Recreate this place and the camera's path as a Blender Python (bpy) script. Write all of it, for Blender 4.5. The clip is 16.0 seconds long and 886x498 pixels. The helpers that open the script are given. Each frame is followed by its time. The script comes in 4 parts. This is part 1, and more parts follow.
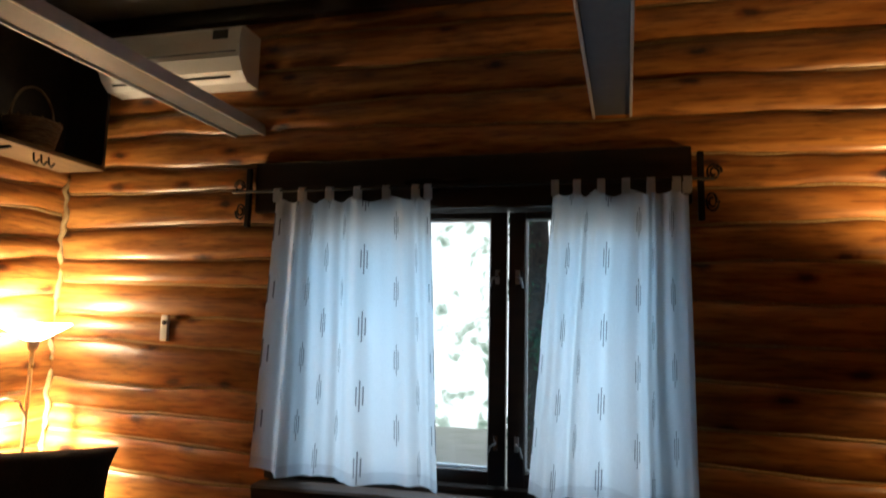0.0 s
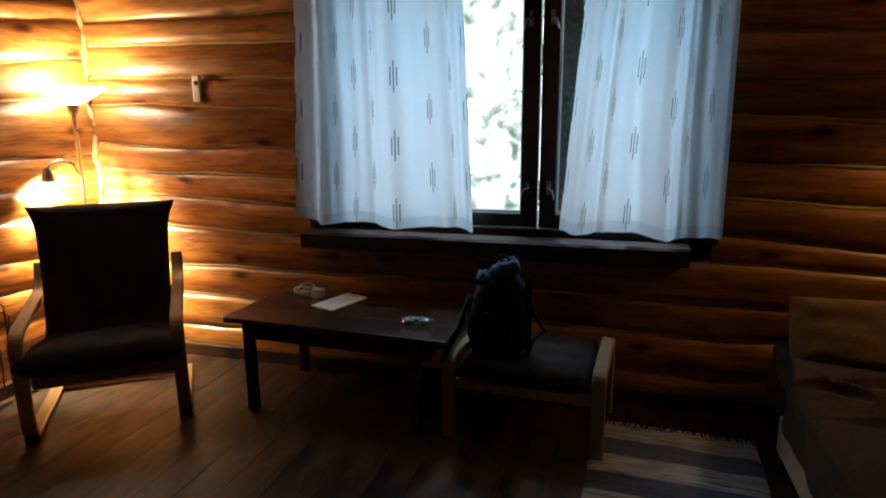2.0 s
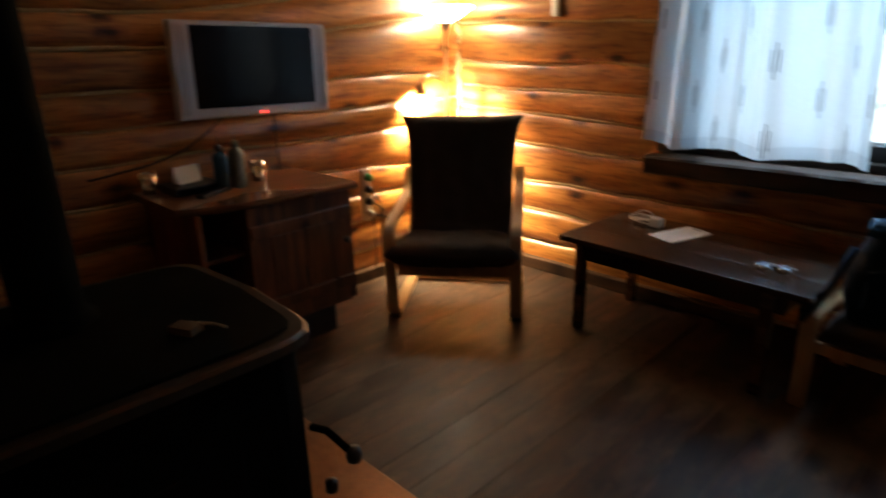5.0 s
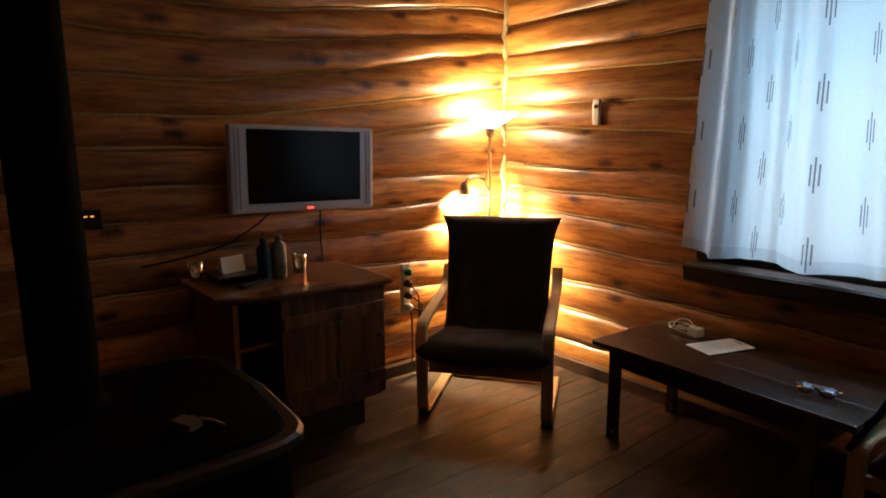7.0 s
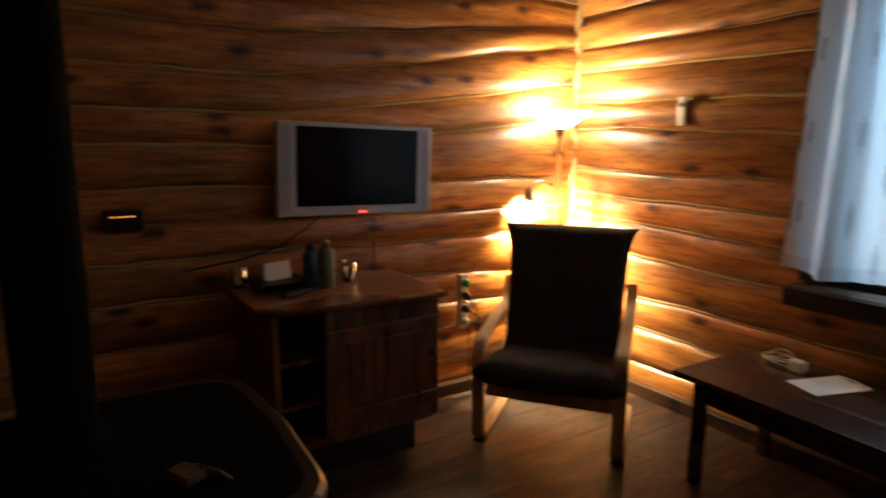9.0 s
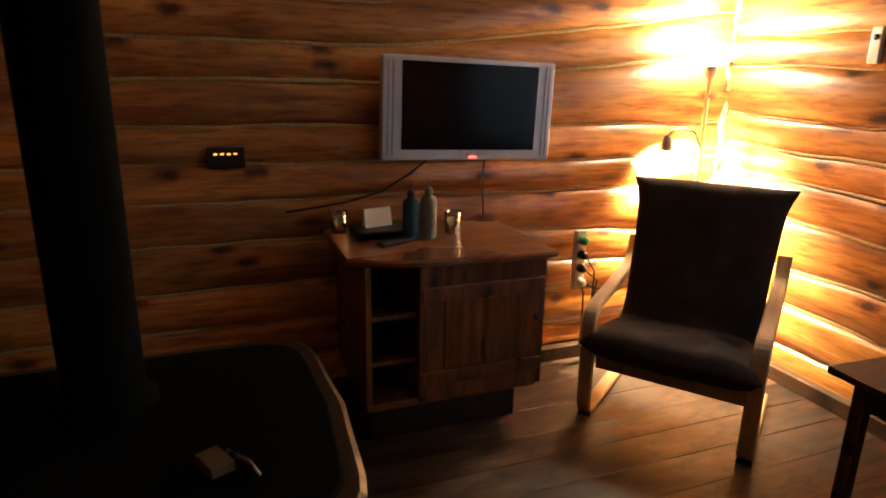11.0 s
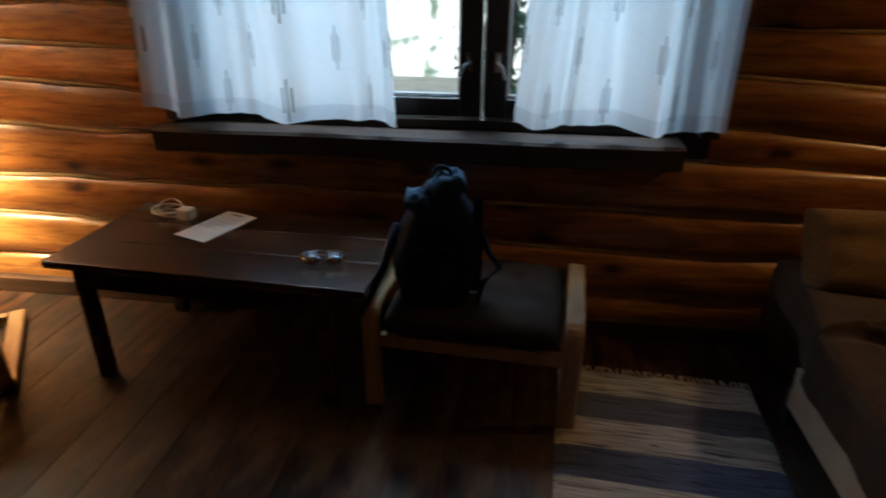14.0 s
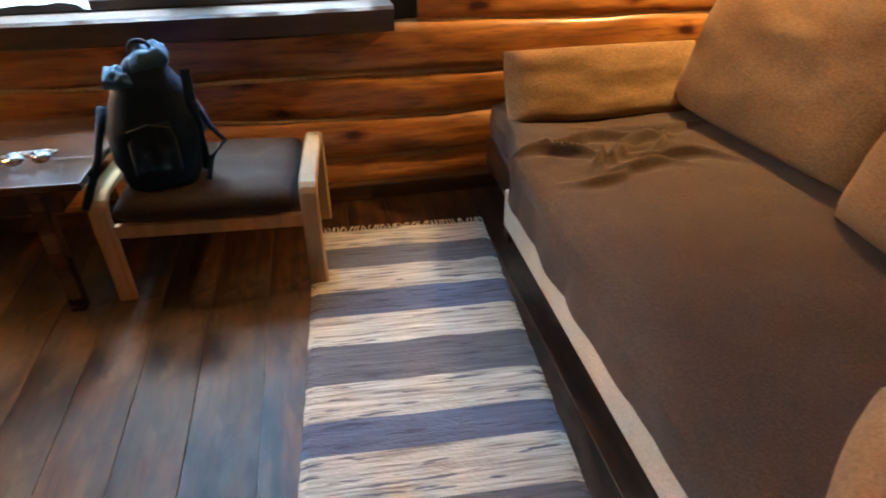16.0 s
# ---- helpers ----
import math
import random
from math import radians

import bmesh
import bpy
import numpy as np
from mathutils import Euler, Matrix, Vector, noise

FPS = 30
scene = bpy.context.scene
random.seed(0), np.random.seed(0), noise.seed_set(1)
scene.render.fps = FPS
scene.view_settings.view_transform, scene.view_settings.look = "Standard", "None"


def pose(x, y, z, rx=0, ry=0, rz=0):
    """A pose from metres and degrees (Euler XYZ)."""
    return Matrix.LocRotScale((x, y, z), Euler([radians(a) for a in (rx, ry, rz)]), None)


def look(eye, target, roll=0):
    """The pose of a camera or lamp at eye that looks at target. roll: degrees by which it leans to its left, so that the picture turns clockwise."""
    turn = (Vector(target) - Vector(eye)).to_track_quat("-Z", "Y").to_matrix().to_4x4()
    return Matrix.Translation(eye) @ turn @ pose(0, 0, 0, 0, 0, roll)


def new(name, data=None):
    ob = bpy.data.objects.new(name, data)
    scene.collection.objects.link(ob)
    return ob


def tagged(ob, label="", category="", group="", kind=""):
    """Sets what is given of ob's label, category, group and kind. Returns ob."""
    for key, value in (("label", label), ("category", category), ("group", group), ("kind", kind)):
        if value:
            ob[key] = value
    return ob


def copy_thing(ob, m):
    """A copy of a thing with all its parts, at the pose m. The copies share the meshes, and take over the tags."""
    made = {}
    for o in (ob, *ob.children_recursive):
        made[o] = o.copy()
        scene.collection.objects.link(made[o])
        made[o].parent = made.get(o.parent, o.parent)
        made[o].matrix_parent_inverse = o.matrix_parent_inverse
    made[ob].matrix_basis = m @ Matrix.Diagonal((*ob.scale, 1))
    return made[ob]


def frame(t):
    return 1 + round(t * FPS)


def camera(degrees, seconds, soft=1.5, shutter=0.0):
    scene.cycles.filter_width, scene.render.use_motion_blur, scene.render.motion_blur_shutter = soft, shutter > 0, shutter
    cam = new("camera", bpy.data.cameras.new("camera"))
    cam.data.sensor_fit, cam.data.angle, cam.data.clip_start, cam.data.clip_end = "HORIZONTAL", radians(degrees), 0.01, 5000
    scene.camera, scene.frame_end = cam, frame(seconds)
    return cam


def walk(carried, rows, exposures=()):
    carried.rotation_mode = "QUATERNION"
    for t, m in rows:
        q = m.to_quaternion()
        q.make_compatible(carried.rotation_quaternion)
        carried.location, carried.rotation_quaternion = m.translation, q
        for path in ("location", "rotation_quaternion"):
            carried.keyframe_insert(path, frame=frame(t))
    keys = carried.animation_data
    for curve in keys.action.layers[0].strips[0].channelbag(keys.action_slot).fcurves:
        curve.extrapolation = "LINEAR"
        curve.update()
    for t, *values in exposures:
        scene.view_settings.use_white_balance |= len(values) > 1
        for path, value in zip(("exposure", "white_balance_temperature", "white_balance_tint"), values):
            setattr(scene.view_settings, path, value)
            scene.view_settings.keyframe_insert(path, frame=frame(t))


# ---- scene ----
cam = camera(71.9, 16.0, soft=1.8, shutter=0.4)
PATH = [
    (0, (3.036, -2.982, 1.609), (2.575, -1.05, 1.842), 1.3),
    (0.5, (3.026, -2.964, 1.55), (2.546, -1.023, 1.597), 0.4),
    (0.7, (3.035, -2.971, 1.525), (2.534, -1.034, 1.521), 0.1),
    (1, (3.016, -2.953, 1.463), (2.525, -1.018, 1.352), 0.4),
    (1.5, (3.009, -2.945, 1.417), (2.49, -1.037, 1.118), -0.3),
    (2, (3.004, -3.028, 1.378), (2.481, -1.145, 0.955), -0.4),
    (2.5, (2.979, -2.959, 1.327), (2.445, -1.103, 0.806), -0.5),
    (3, (2.99, -2.951, 1.284), (2.4, -1.141, 0.67), -1.4),
    (3.5, (2.997, -2.979, 1.299), (2.318, -1.217, 0.641), -1.6),
    (4, (2.986, -2.989, 1.271), (2.171, -1.289, 0.603), -1.6),
    (4.5, (2.956, -3.022, 1.358), (1.899, -1.471, 0.667), -2.6),
    (5, (2.859, -3.015, 1.346), (1.512, -1.682, 0.706), -1.5),
    (5.2, (2.903, -2.995, 1.349), (1.426, -1.775, 0.776), -1.3),
    (7.3, (2.965, -2.932, 1.4), (1.442, -1.685, 1.05), -0.4),
    (7.5, (2.968, -2.947, 1.397), (1.488, -1.658, 1.012), -0.3),
    (8, (2.929, -2.926, 1.403), (1.517, -1.571, 0.991), -0.1),
    (8.5, (2.779, -2.863, 1.429), (1.317, -1.54, 1.092), 1.4),
    (9, (2.747, -2.763, 1.378), (1.099, -1.683, 1.033), 0.3),
    (9.2, (2.683, -2.757, 1.389), (0.945, -1.833, 1.036), 0.6),
    (11.3, (2.566, -2.516, 1.373), (0.769, -1.824, 0.833), 1.1),
    (11.5, (2.581, -2.471, 1.364), (0.823, -1.699, 0.806), 0.3),
    (12, (2.6, -2.345, 1.335), (1.043, -1.262, 0.698), -1.2),
    (12.5, (2.681, -2.393, 1.347), (1.295, -1.129, 0.652), 0.1),
    (13, (2.721, -2.314, 1.304), (1.556, -0.856, 0.585), -0.3),
    (13.5, (2.714, -2.342, 1.32), (2.061, -0.612, 0.557), 0.6),
    (14, (2.809, -2.269, 1.337), (2.57, -0.467, 0.503), 0.3),
    (14.5, (2.897, -2.322, 1.32), (2.905, -0.518, 0.457), 1.1),
    (15, (2.955, -2.364, 1.28), (3.084, -0.62, 0.31), 1.1),
    (15.5, (3.016, -2.43, 1.269), (3.203, -0.756, 0.191), -0.3),
    (16, (3.076, -2.455, 1.242), (3.404, -0.807, 0.157), -0.4),
]
EXPOSURES = [(0, -0.35), (1, -0.4), (2, -0.5), (3.5, -0.3), (4.5, 0.1), (8.5, -0.1), (9.2, 0.1), (11.3, 1.15), (11.6, 1.15), (12.1, 0.85), (12.5, 0.5), (13, 0.2), (13.5, -0.2), (14, -0.25), (14.5, 0.15), (15.0, 1.4), (15.5, 2.6), (16, 2.9)]
walk(cam, [(t, look(eye, target, roll)) for t, eye, target, roll in PATH], EXPOSURES)

# ---- world and large lights ----
world = bpy.data.worlds.new("world")
scene.world = world
world.use_nodes = True
wn = world.node_tree
sky = wn.nodes.new("ShaderNodeTexSky")
sky.sky_type = "NISHITA"
sky.sun_disc = False
sky.sun_elevation = radians(60)
sky.sun_rotation = radians(0)
wn.nodes["Background"].inputs["Strength"].default_value = 0.15
wn.links.new(sky.outputs[0], wn.nodes["Background"].inputs["Color"])


def lamp(name, kind, m, watts, colour, **more):
    data = bpy.data.lights.new(name, kind)
    data.energy, data.color = watts, colour
    if kind == "AREA":
        data.shape, data.size, data.size_y = "RECTANGLE", more["size"], more["size_y"]
    elif kind == "SUN":
        data.angle = more["angle"]
    else:
        data.shadow_soft_size = more["radius"]
    if kind == "SPOT":
        data.spot_size, data.spot_blend = more["spread"], more["blend"]
    ob = new(name, data)
    ob.matrix_world = m
    return ob


WARM = (1.0, 0.75, 0.40)
AMBER = (1.0, 0.62, 0.25)
lamp("sun", "SUN", pose(0, 5, 9, -30, 0, 8), 1.3, (1.0, 0.98, 0.95), angle=radians(12))
lamp("window_daylight", "AREA", look((2.45, 0.95, 3.05), (2.5, -0.55, 0.85)), 140, (0.24, 0.62, 1.0), size=2.6, size_y=1.7)
lamp("bowl_bulb", "POINT", pose(0.18, -0.3, 1.565), 24, WARM, radius=0.03)
lamp("reading_bulb", "SPOT", look((0.135, -0.475, 1.045), (0.0, -0.32, 0.86)), 430, WARM, radius=0.035, spread=radians(170), blend=0.8)
lamp("sconce_bulb_up", "SPOT", look((4.66, -0.40, 1.80), (4.50, -0.12, 2.5)), 70, AMBER, radius=0.03, spread=radians(125), blend=0.6)
lamp("sconce_bulb_down", "SPOT", look((4.66, -0.40, 1.60), (4.40, -0.10, 0)), 21, AMBER, radius=0.03, spread=radians(120), blend=0.7)

# ---- materials ----


def material(name, rough=0.6, metal=0.0, shine=0.5):
    m = bpy.data.materials.new(name)
    m.use_nodes = True
    b = m.node_tree.nodes["Principled BSDF"]
    b.inputs["Roughness"].default_value, b.inputs["Metallic"].default_value = rough, metal
    b.inputs["Specular IOR Level"].default_value = shine
    return m, m.node_tree, b


def ramp(nt, socket, stops):
    r = nt.nodes.new("ShaderNodeValToRGB")
    while len(r.color_ramp.elements) < len(stops):
        r.color_ramp.elements.new(0.5)
    for e, (p, c) in zip(r.color_ramp.elements, stops):
        e.position, e.color = p, (*c, 1)
    nt.links.new(socket, r.inputs[0])
    return r.outputs[0]


def noise_tex(nt, scale, stretch=(1, 1, 1), detail=5, coord="Object", shift=None, distort=0.0):
    co = nt.nodes.new("ShaderNodeTexCoord")
    mp = nt.nodes.new("ShaderNodeMapping")
    mp.inputs["Scale"].default_value = stretch
    nt.links.new(co.outputs[coord], mp.inputs[0])
    if shift is not None:
        nt.links.new(shift, mp.inputs["Location"])
    n = nt.nodes.new("ShaderNodeTexNoise")
    n.inputs["Scale"].default_value, n.inputs["Detail"].default_value = scale, detail
    n.inputs["Distortion"].default_value = distort
    nt.links.new(mp.outputs[0], n.inputs["Vector"])
    return n.outputs["Fac"], mp.outputs[0]


def mixed(nt, fac, a, b, mode="MIX"):
    mx = nt.nodes.new("ShaderNodeMix")
    mx.data_type, mx.blend_type = "RGBA", mode
    for value, key in ((fac, 0), (a, 6), (b, 7)):
        if isinstance(value, (int, float)):
            mx.inputs[key].default_value = value
        elif isinstance(value, tuple):
            mx.inputs[key].default_value = (*value, 1)
        else:
            nt.links.new(value, mx.inputs[key])
    return mx.outputs[2]


def bump(nt, bsdf, height, strength, distance=0.01):
    b = nt.nodes.new("ShaderNodeBump")
    b.inputs["Strength"].default_value, b.inputs["Distance"].default_value = strength, distance
    nt.links.new(height, b.inputs["Height"])
    nt.links.new(b.outputs[0], bsdf.inputs["Normal"])


def wood(name, dark, light, stretch, rough=0.35, knots=True, coat=0.2, vary=0.5, grain=0.25, plane="xy", blotch=0.0, scuff=0.0):
    """Wood with grain along the axis whose stretch is small, shifted for each object."""
    m, nt, b = material(name, rough)
    info = nt.nodes.new("ShaderNodeObjectInfo")
    sc = nt.nodes.new("ShaderNodeVectorMath")
    sc.operation = "SCALE"
    sc.inputs[0].default_value = (17, 13, 11)
    nt.links.new(info.outputs["Random"], sc.inputs["Scale"])
    fine, _ = noise_tex(nt, 26, stretch, 6, shift=sc.outputs[0], distort=0.6)
    broad, _ = noise_tex(nt, 2.2, tuple(min(1, s * 3) for s in stretch), 4, shift=sc.outputs[0])
    mid = tuple((p + q) / 2 for p, q in zip(dark, light))
    col = ramp(nt, fine, ((0.32, dark), (0.5, mid), (0.68, light)))
    shade = ramp(nt, broad, ((0.3, (1 - vary,) * 3), (0.65, (1, 1, 1))))
    col = mixed(nt, 1.0, col, shade, "MULTIPLY")
    tone = ramp(nt, info.outputs["Random"], ((0.0, (0.72, 0.70, 0.68)), (1.0, (1.0, 1.0, 1.0))))
    col = mixed(nt, 1.0, col, tone, "MULTIPLY")
    if knots:
        v = nt.nodes.new("ShaderNodeTexVoronoi")
        v.voronoi_dimensions = "2D"
        v.inputs["Scale"].default_value = 2.6
        co = nt.nodes.new("ShaderNodeTexCoord")
        sep = nt.nodes.new("ShaderNodeSeparateXYZ")
        com = nt.nodes.new("ShaderNodeCombineXYZ")
        nt.links.new(co.outputs["Object"], sep.inputs[0])
        for axis, key in zip(plane, ("X", "Y")):
            nt.links.new(sep.outputs[axis.upper()], com.inputs[key])
        warp = nt.nodes.new("ShaderNodeMapping")
        warp.inputs["Scale"].default_value = (0.62, 1.5, 1)
        nt.links.new(com.outputs[0], warp.inputs[0])
        nt.links.new(sc.outputs[0], warp.inputs["Location"])
        wob, _ = noise_tex(nt, 22, (1, 1, 1), 3)
        nt.links.new(warp.outputs[0], v.inputs["Vector"])
        dist = nt.nodes.new("ShaderNodeMath")
        dist.operation = "MULTIPLY_ADD"
        nt.links.new(wob, dist.inputs[0])
        dist.inputs[1].default_value = 0.10
        nt.links.new(v.outputs["Distance"], dist.inputs[2])
        k = ramp(nt, dist.outputs[0], ((0.085, (0.10, 0.05, 0.035)), (0.115, (0.42, 0.28, 0.22)), (0.145, (0.75, 0.66, 0.6)), (0.19, (1, 1, 1))))
        col = mixed(nt, 1.0, col, k, "MULTIPLY")
    if blotch:
        q, _ = noise_tex(nt, 5.5, tuple(0.30 if t < 0.5 else 1.4 for t in stretch), 7, shift=sc.outputs[0], distort=1.2)
        col = mixed(nt, blotch, col, ramp(nt, q, ((0.36, (0.22, 0.15, 0.10)), (0.47, (0.72, 0.62, 0.52)), (0.56, (1, 1, 1)))), "MULTIPLY")
        p, _ = noise_tex(nt, 70, tuple(0.12 if t < 0.5 else 1.0 for t in stretch), 4, shift=sc.outputs[0])
        col = mixed(nt, blotch, col, ramp(nt, p, ((0.36, (0.28, 0.21, 0.17)), (0.49, (1, 1, 1)))), "MULTIPLY")
        fine = mixed(nt, 0.55, fine, q)
    rubbed = None
    if scuff:
        rubbed, _ = noise_tex(nt, 3.0, tuple(0.4 if t < 0.5 else 1.0 for t in stretch), 9, distort=1.6)
        pale = ramp(nt, rubbed, ((0.46, (0, 0, 0)), (0.60, (scuff,) * 3)))
        col = mixed(nt, pale, col, (0.15, 0.115, 0.085))
        dirt, _ = noise_tex(nt, 11, tuple(0.5 if t < 0.5 else 1.0 for t in stretch), 8, distort=0.8)
        col = mixed(nt, 1.0, col, ramp(nt, dirt, ((0.34, (0.35, 0.32, 0.30)), (0.52, (1, 1, 1)))), "MULTIPLY")
    nt.links.new(col, b.inputs["Base Color"])
    b.inputs["Coat Weight"].default_value = coat
    b.inputs["Coat Roughness"].default_value = 0.25
    rr = ramp(nt, rubbed or broad, ((0.3, (rough * 0.75,) * 3), (0.7, (min(1, rough * 1.35),) * 3)))
    nt.links.new(rr, b.inputs["Roughness"])
    bump(nt, b, fine, grain, 0.006)
    return m


def plain(name, colour, rough=0.5, metal=0.0, grain=60.0, vary=0.25, relief=0.1, distance=0.002, shine=0.5):
    m, nt, b = material(name, rough, metal, shine)
    f, _ = noise_tex(nt, grain, (1, 1, 1), 4)
    g, _ = noise_tex(nt, grain / 14, (1, 1, 1), 3)
    c1 = ramp(nt, f, ((0.3, tuple(v * (1 - vary) for v in colour)), (0.7, colour)))
    c2 = ramp(nt, g, ((0.3, (1 - vary * 0.7,) * 3), (0.7, (1, 1, 1))))
    nt.links.new(mixed(nt, 1.0, c1, c2, "MULTIPLY"), b.inputs["Base Color"])
    nt.links.new(ramp(nt, g, ((0.3, (rough * 0.8,) * 3), (0.7, (min(1, rough * 1.2),) * 3))), b.inputs["Roughness"])
    bump(nt, b, f, relief, distance)
    return m


def fabric(name, a, b_, scale=220.0, rough=0.95, relief=0.5, sheen=0.05):
    m, nt, b = material(name, rough, 0.0, 0.2)
    f, _ = noise_tex(nt, scale, (1, 1, 1), 2)
    g, _ = noise_tex(nt, 5, (1, 1, 1), 4)
    c = ramp(nt, f, ((0.3, a), (0.7, b_)))
    c = mixed(nt, 1.0, c, ramp(nt, g, ((0.3, (0.72, 0.72, 0.74)), (0.7, (1, 1, 1)))), "MULTIPLY")
    nt.links.new(c, b.inputs["Base Color"])
    b.inputs["Sheen Weight"].default_value = sheen
    bump(nt, b, f, relief, 0.002)
    return m


def glowing(name, colour, strength):
    m, nt, b = material(name, 0.4)
    b.inputs["Base Color"].default_value = (*colour, 1)
    b.inputs["Emission Color"].default_value = (*colour, 1)
    b.inputs["Emission Strength"].default_value = strength
    return m


def clear(name, rough=0.02):
    m, nt, b = material(name, rough)
    b.inputs["Transmission Weight"].default_value = 1.0
    b.inputs["IOR"].default_value = 1.45
    return m


def curtain_cloth():
    m, nt, b = material("curtain_cloth", 0.9)
    co = nt.nodes.new("ShaderNodeTexCoord")
    sep = nt.nodes.new("ShaderNodeSeparateXYZ")
    nt.links.new(co.outputs["UV"], sep.inputs[0])

    def calc(op, x, y=0.0, z=0.0):
        n = nt.nodes.new("ShaderNodeMath")
        n.operation = op
        for i, v in enumerate((x, y, z)):
            if isinstance(v, (int, float)):
                n.inputs[i].default_value = v
            else:
                nt.links.new(v, n.inputs[i])
        return n.outputs[0]
    u, v = sep.outputs["X"], sep.outputs["Y"]
    # rows of three thin stripes, each row shifted against the next
    row = calc("FLOOR", calc("DIVIDE", v, 0.165))
    fv = calc("SUBTRACT", calc("FRACT", calc("DIVIDE", v, 0.165)), 0.5)
    su = calc("ADD", u, calc("MULTIPLY", row, 0.14))
    fu = calc("MULTIPLY", calc("SUBTRACT", calc("FRACT", calc("DIVIDE", su, 0.28)), 0.5), 0.28)
    mask = 0.0
    for off, half in ((-0.011, 0.044), (0.0, 0.074), (0.011, 0.044)):
        near = calc("LESS_THAN", calc("ABSOLUTE", calc("SUBTRACT", fu, off)), 0.0023)
        tall = calc("LESS_THAN", calc("ABSOLUTE", calc("MULTIPLY", fv, 0.165)), half)
        mask = calc("MAXIMUM", mask, calc("MULTIPLY", near, tall))
    hem = calc("LESS_THAN", v, 0.055)
    weave, _ = noise_tex(nt, 500, (1, 1, 0.3), 2)
    base = ramp(nt, weave, ((0.3, (0.72, 0.73, 0.74)), (0.7, (0.84, 0.85, 0.86))))
    base = mixed(nt, calc("MULTIPLY", hem, 0.35), base, (0.45, 0.45, 0.47))
    col = mixed(nt, calc("MULTIPLY", mask, 0.75), base, (0.05, 0.05, 0.06))
    nt.links.new(col, b.inputs["Base Color"])
    tr = nt.nodes.new("ShaderNodeBsdfTranslucent")
    nt.links.new(col, tr.inputs[0])
    mx = nt.nodes.new("ShaderNodeMixShader")
    mx.inputs[0].default_value = 0.52
    nt.links.new(b.outputs[0], mx.inputs[1])
    nt.links.new(tr.outputs[0], mx.inputs[2])
    nt.links.new(mx.outputs[0], nt.nodes["Material Output"].inputs["Surface"])
    bump(nt, b, weave, 0.2, 0.001)
    return m


LOG_X = wood("log_wood_x", (0.40, 0.138, 0.025), (0.76, 0.345, 0.088), (0.07, 1, 1), 0.4, coat=0.4, vary=0.45, grain=0.5, plane="xz", blotch=0.5)
LOG_Y = wood("log_wood_y", (0.40, 0.138, 0.025), (0.76, 0.345, 0.088), (1, 0.07, 1), 0.4, coat=0.4, vary=0.45, grain=0.5, plane="yz", blotch=0.5)
FLOORWOOD = wood("floor_wood", (0.024, 0.0082, 0.003), (0.110, 0.042, 0.015), (1, 0.06, 1), 0.48, coat=0.04, vary=0.6, grain=0.3, plane="yx", blotch=0.7, scuff=0.38)
FLOORWOOD.node_tree.nodes["Principled BSDF"].inputs["Specular IOR Level"].default_value = 0.32
DARKWOOD = wood("dark_stained_wood", (0.012, 0.006, 0.004), (0.034, 0.017, 0.01), (0.08, 1, 1), 0.35, knots=False, coat=0.3)
SILLWOOD = wood("sill_wood", (0.034, 0.015, 0.007), (0.11, 0.052, 0.025), (0.08, 1, 1), 0.4, coat=0.2)
TABLEWOOD = wood("table_wood", (0.045, 0.020, 0.011), (0.12, 0.058, 0.03), (0.08, 1, 1), 0.22, knots=False, coat=0.7)
CABWOOD = wood("cabinet_wood", (0.14, 0.042, 0.012), (0.38, 0.135, 0.038), (1, 1, 0.1), 0.35, coat=0.3, plane="zy", blotch=0.4)
CABTOP = wood("cabinet_top_wood", (0.17, 0.06, 0.02), (0.33, 0.135, 0.05), (1, 0.1, 1), 0.25, knots=False, coat=0.5)
SHELFWOOD = wood("shelf_wood", (0.13, 0.075, 0.035), (0.24, 0.15, 0.08), (1, 0.1, 1), 0.45, knots=False, coat=0.1)
BIRCH = wood("birch_veneer", (0.42, 0.27, 0.13), (0.58, 0.40, 0.22), (1, 0.15, 0.15), 0.4, knots=False, coat=0.2, vary=0.15, grain=0.08)
ROPE = fabric("chinking_rope", (0.34, 0.22, 0.10), (0.58, 0.42, 0.22), 150, relief=0.8)
CUSHION = fabric("brown_cushion_cloth", (0.028, 0.019, 0.015), (0.055, 0.040, 0.032))
SOFA = fabric("sofa_cover_cloth", (0.048, 0.031, 0.022), (0.084, 0.057, 0.041), 180)
SOFAPAD = fabric("sofa_cushion_cloth", (0.155, 0.088, 0.036), (0.25, 0.152, 0.073), 150)
CREAM = fabric("cream_cloth", (0.42, 0.38, 0.29), (0.56, 0.52, 0.42), 160)
PACK = fabric("navy_nylon", (0.0015, 0.010, 0.026), (0.003, 0.024, 0.062), 260, 0.7, 0.3, 0.0)
PACKTOP = fabric("blue_nylon", (0.012, 0.06, 0.12), (0.03, 0.13, 0.25), 260, 0.55, 0.3, 0.05)
IRON = plain("wrought_iron", (0.018, 0.017, 0.017), 0.55, 0.6, 80)
STOVE = plain("stove_black_steel", (0.0025, 0.003, 0.0025), 0.95, 0.0, 90, shine=0.04)
RIM = plain("stove_rim_steel", (0.10, 0.085, 0.065), 0.38, 0.9, 40)
HEARTH = plain("hearth_copper_plate", (0.33, 0.15, 0.06), 0.4, 0.6, 30)
WHITEPL = plain("white_plastic", (0.72, 0.71, 0.68), 0.35, 0, 90, 0.06, 0.03)
SILVER = plain("silver_plastic", (0.58, 0.61, 0.66), 0.38, 0.15, 120, 0.08, 0.03)
BLACKPL = plain("black_plastic", (0.012, 0.012, 0.013), 0.35, 0, 90, 0.1, 0.03)
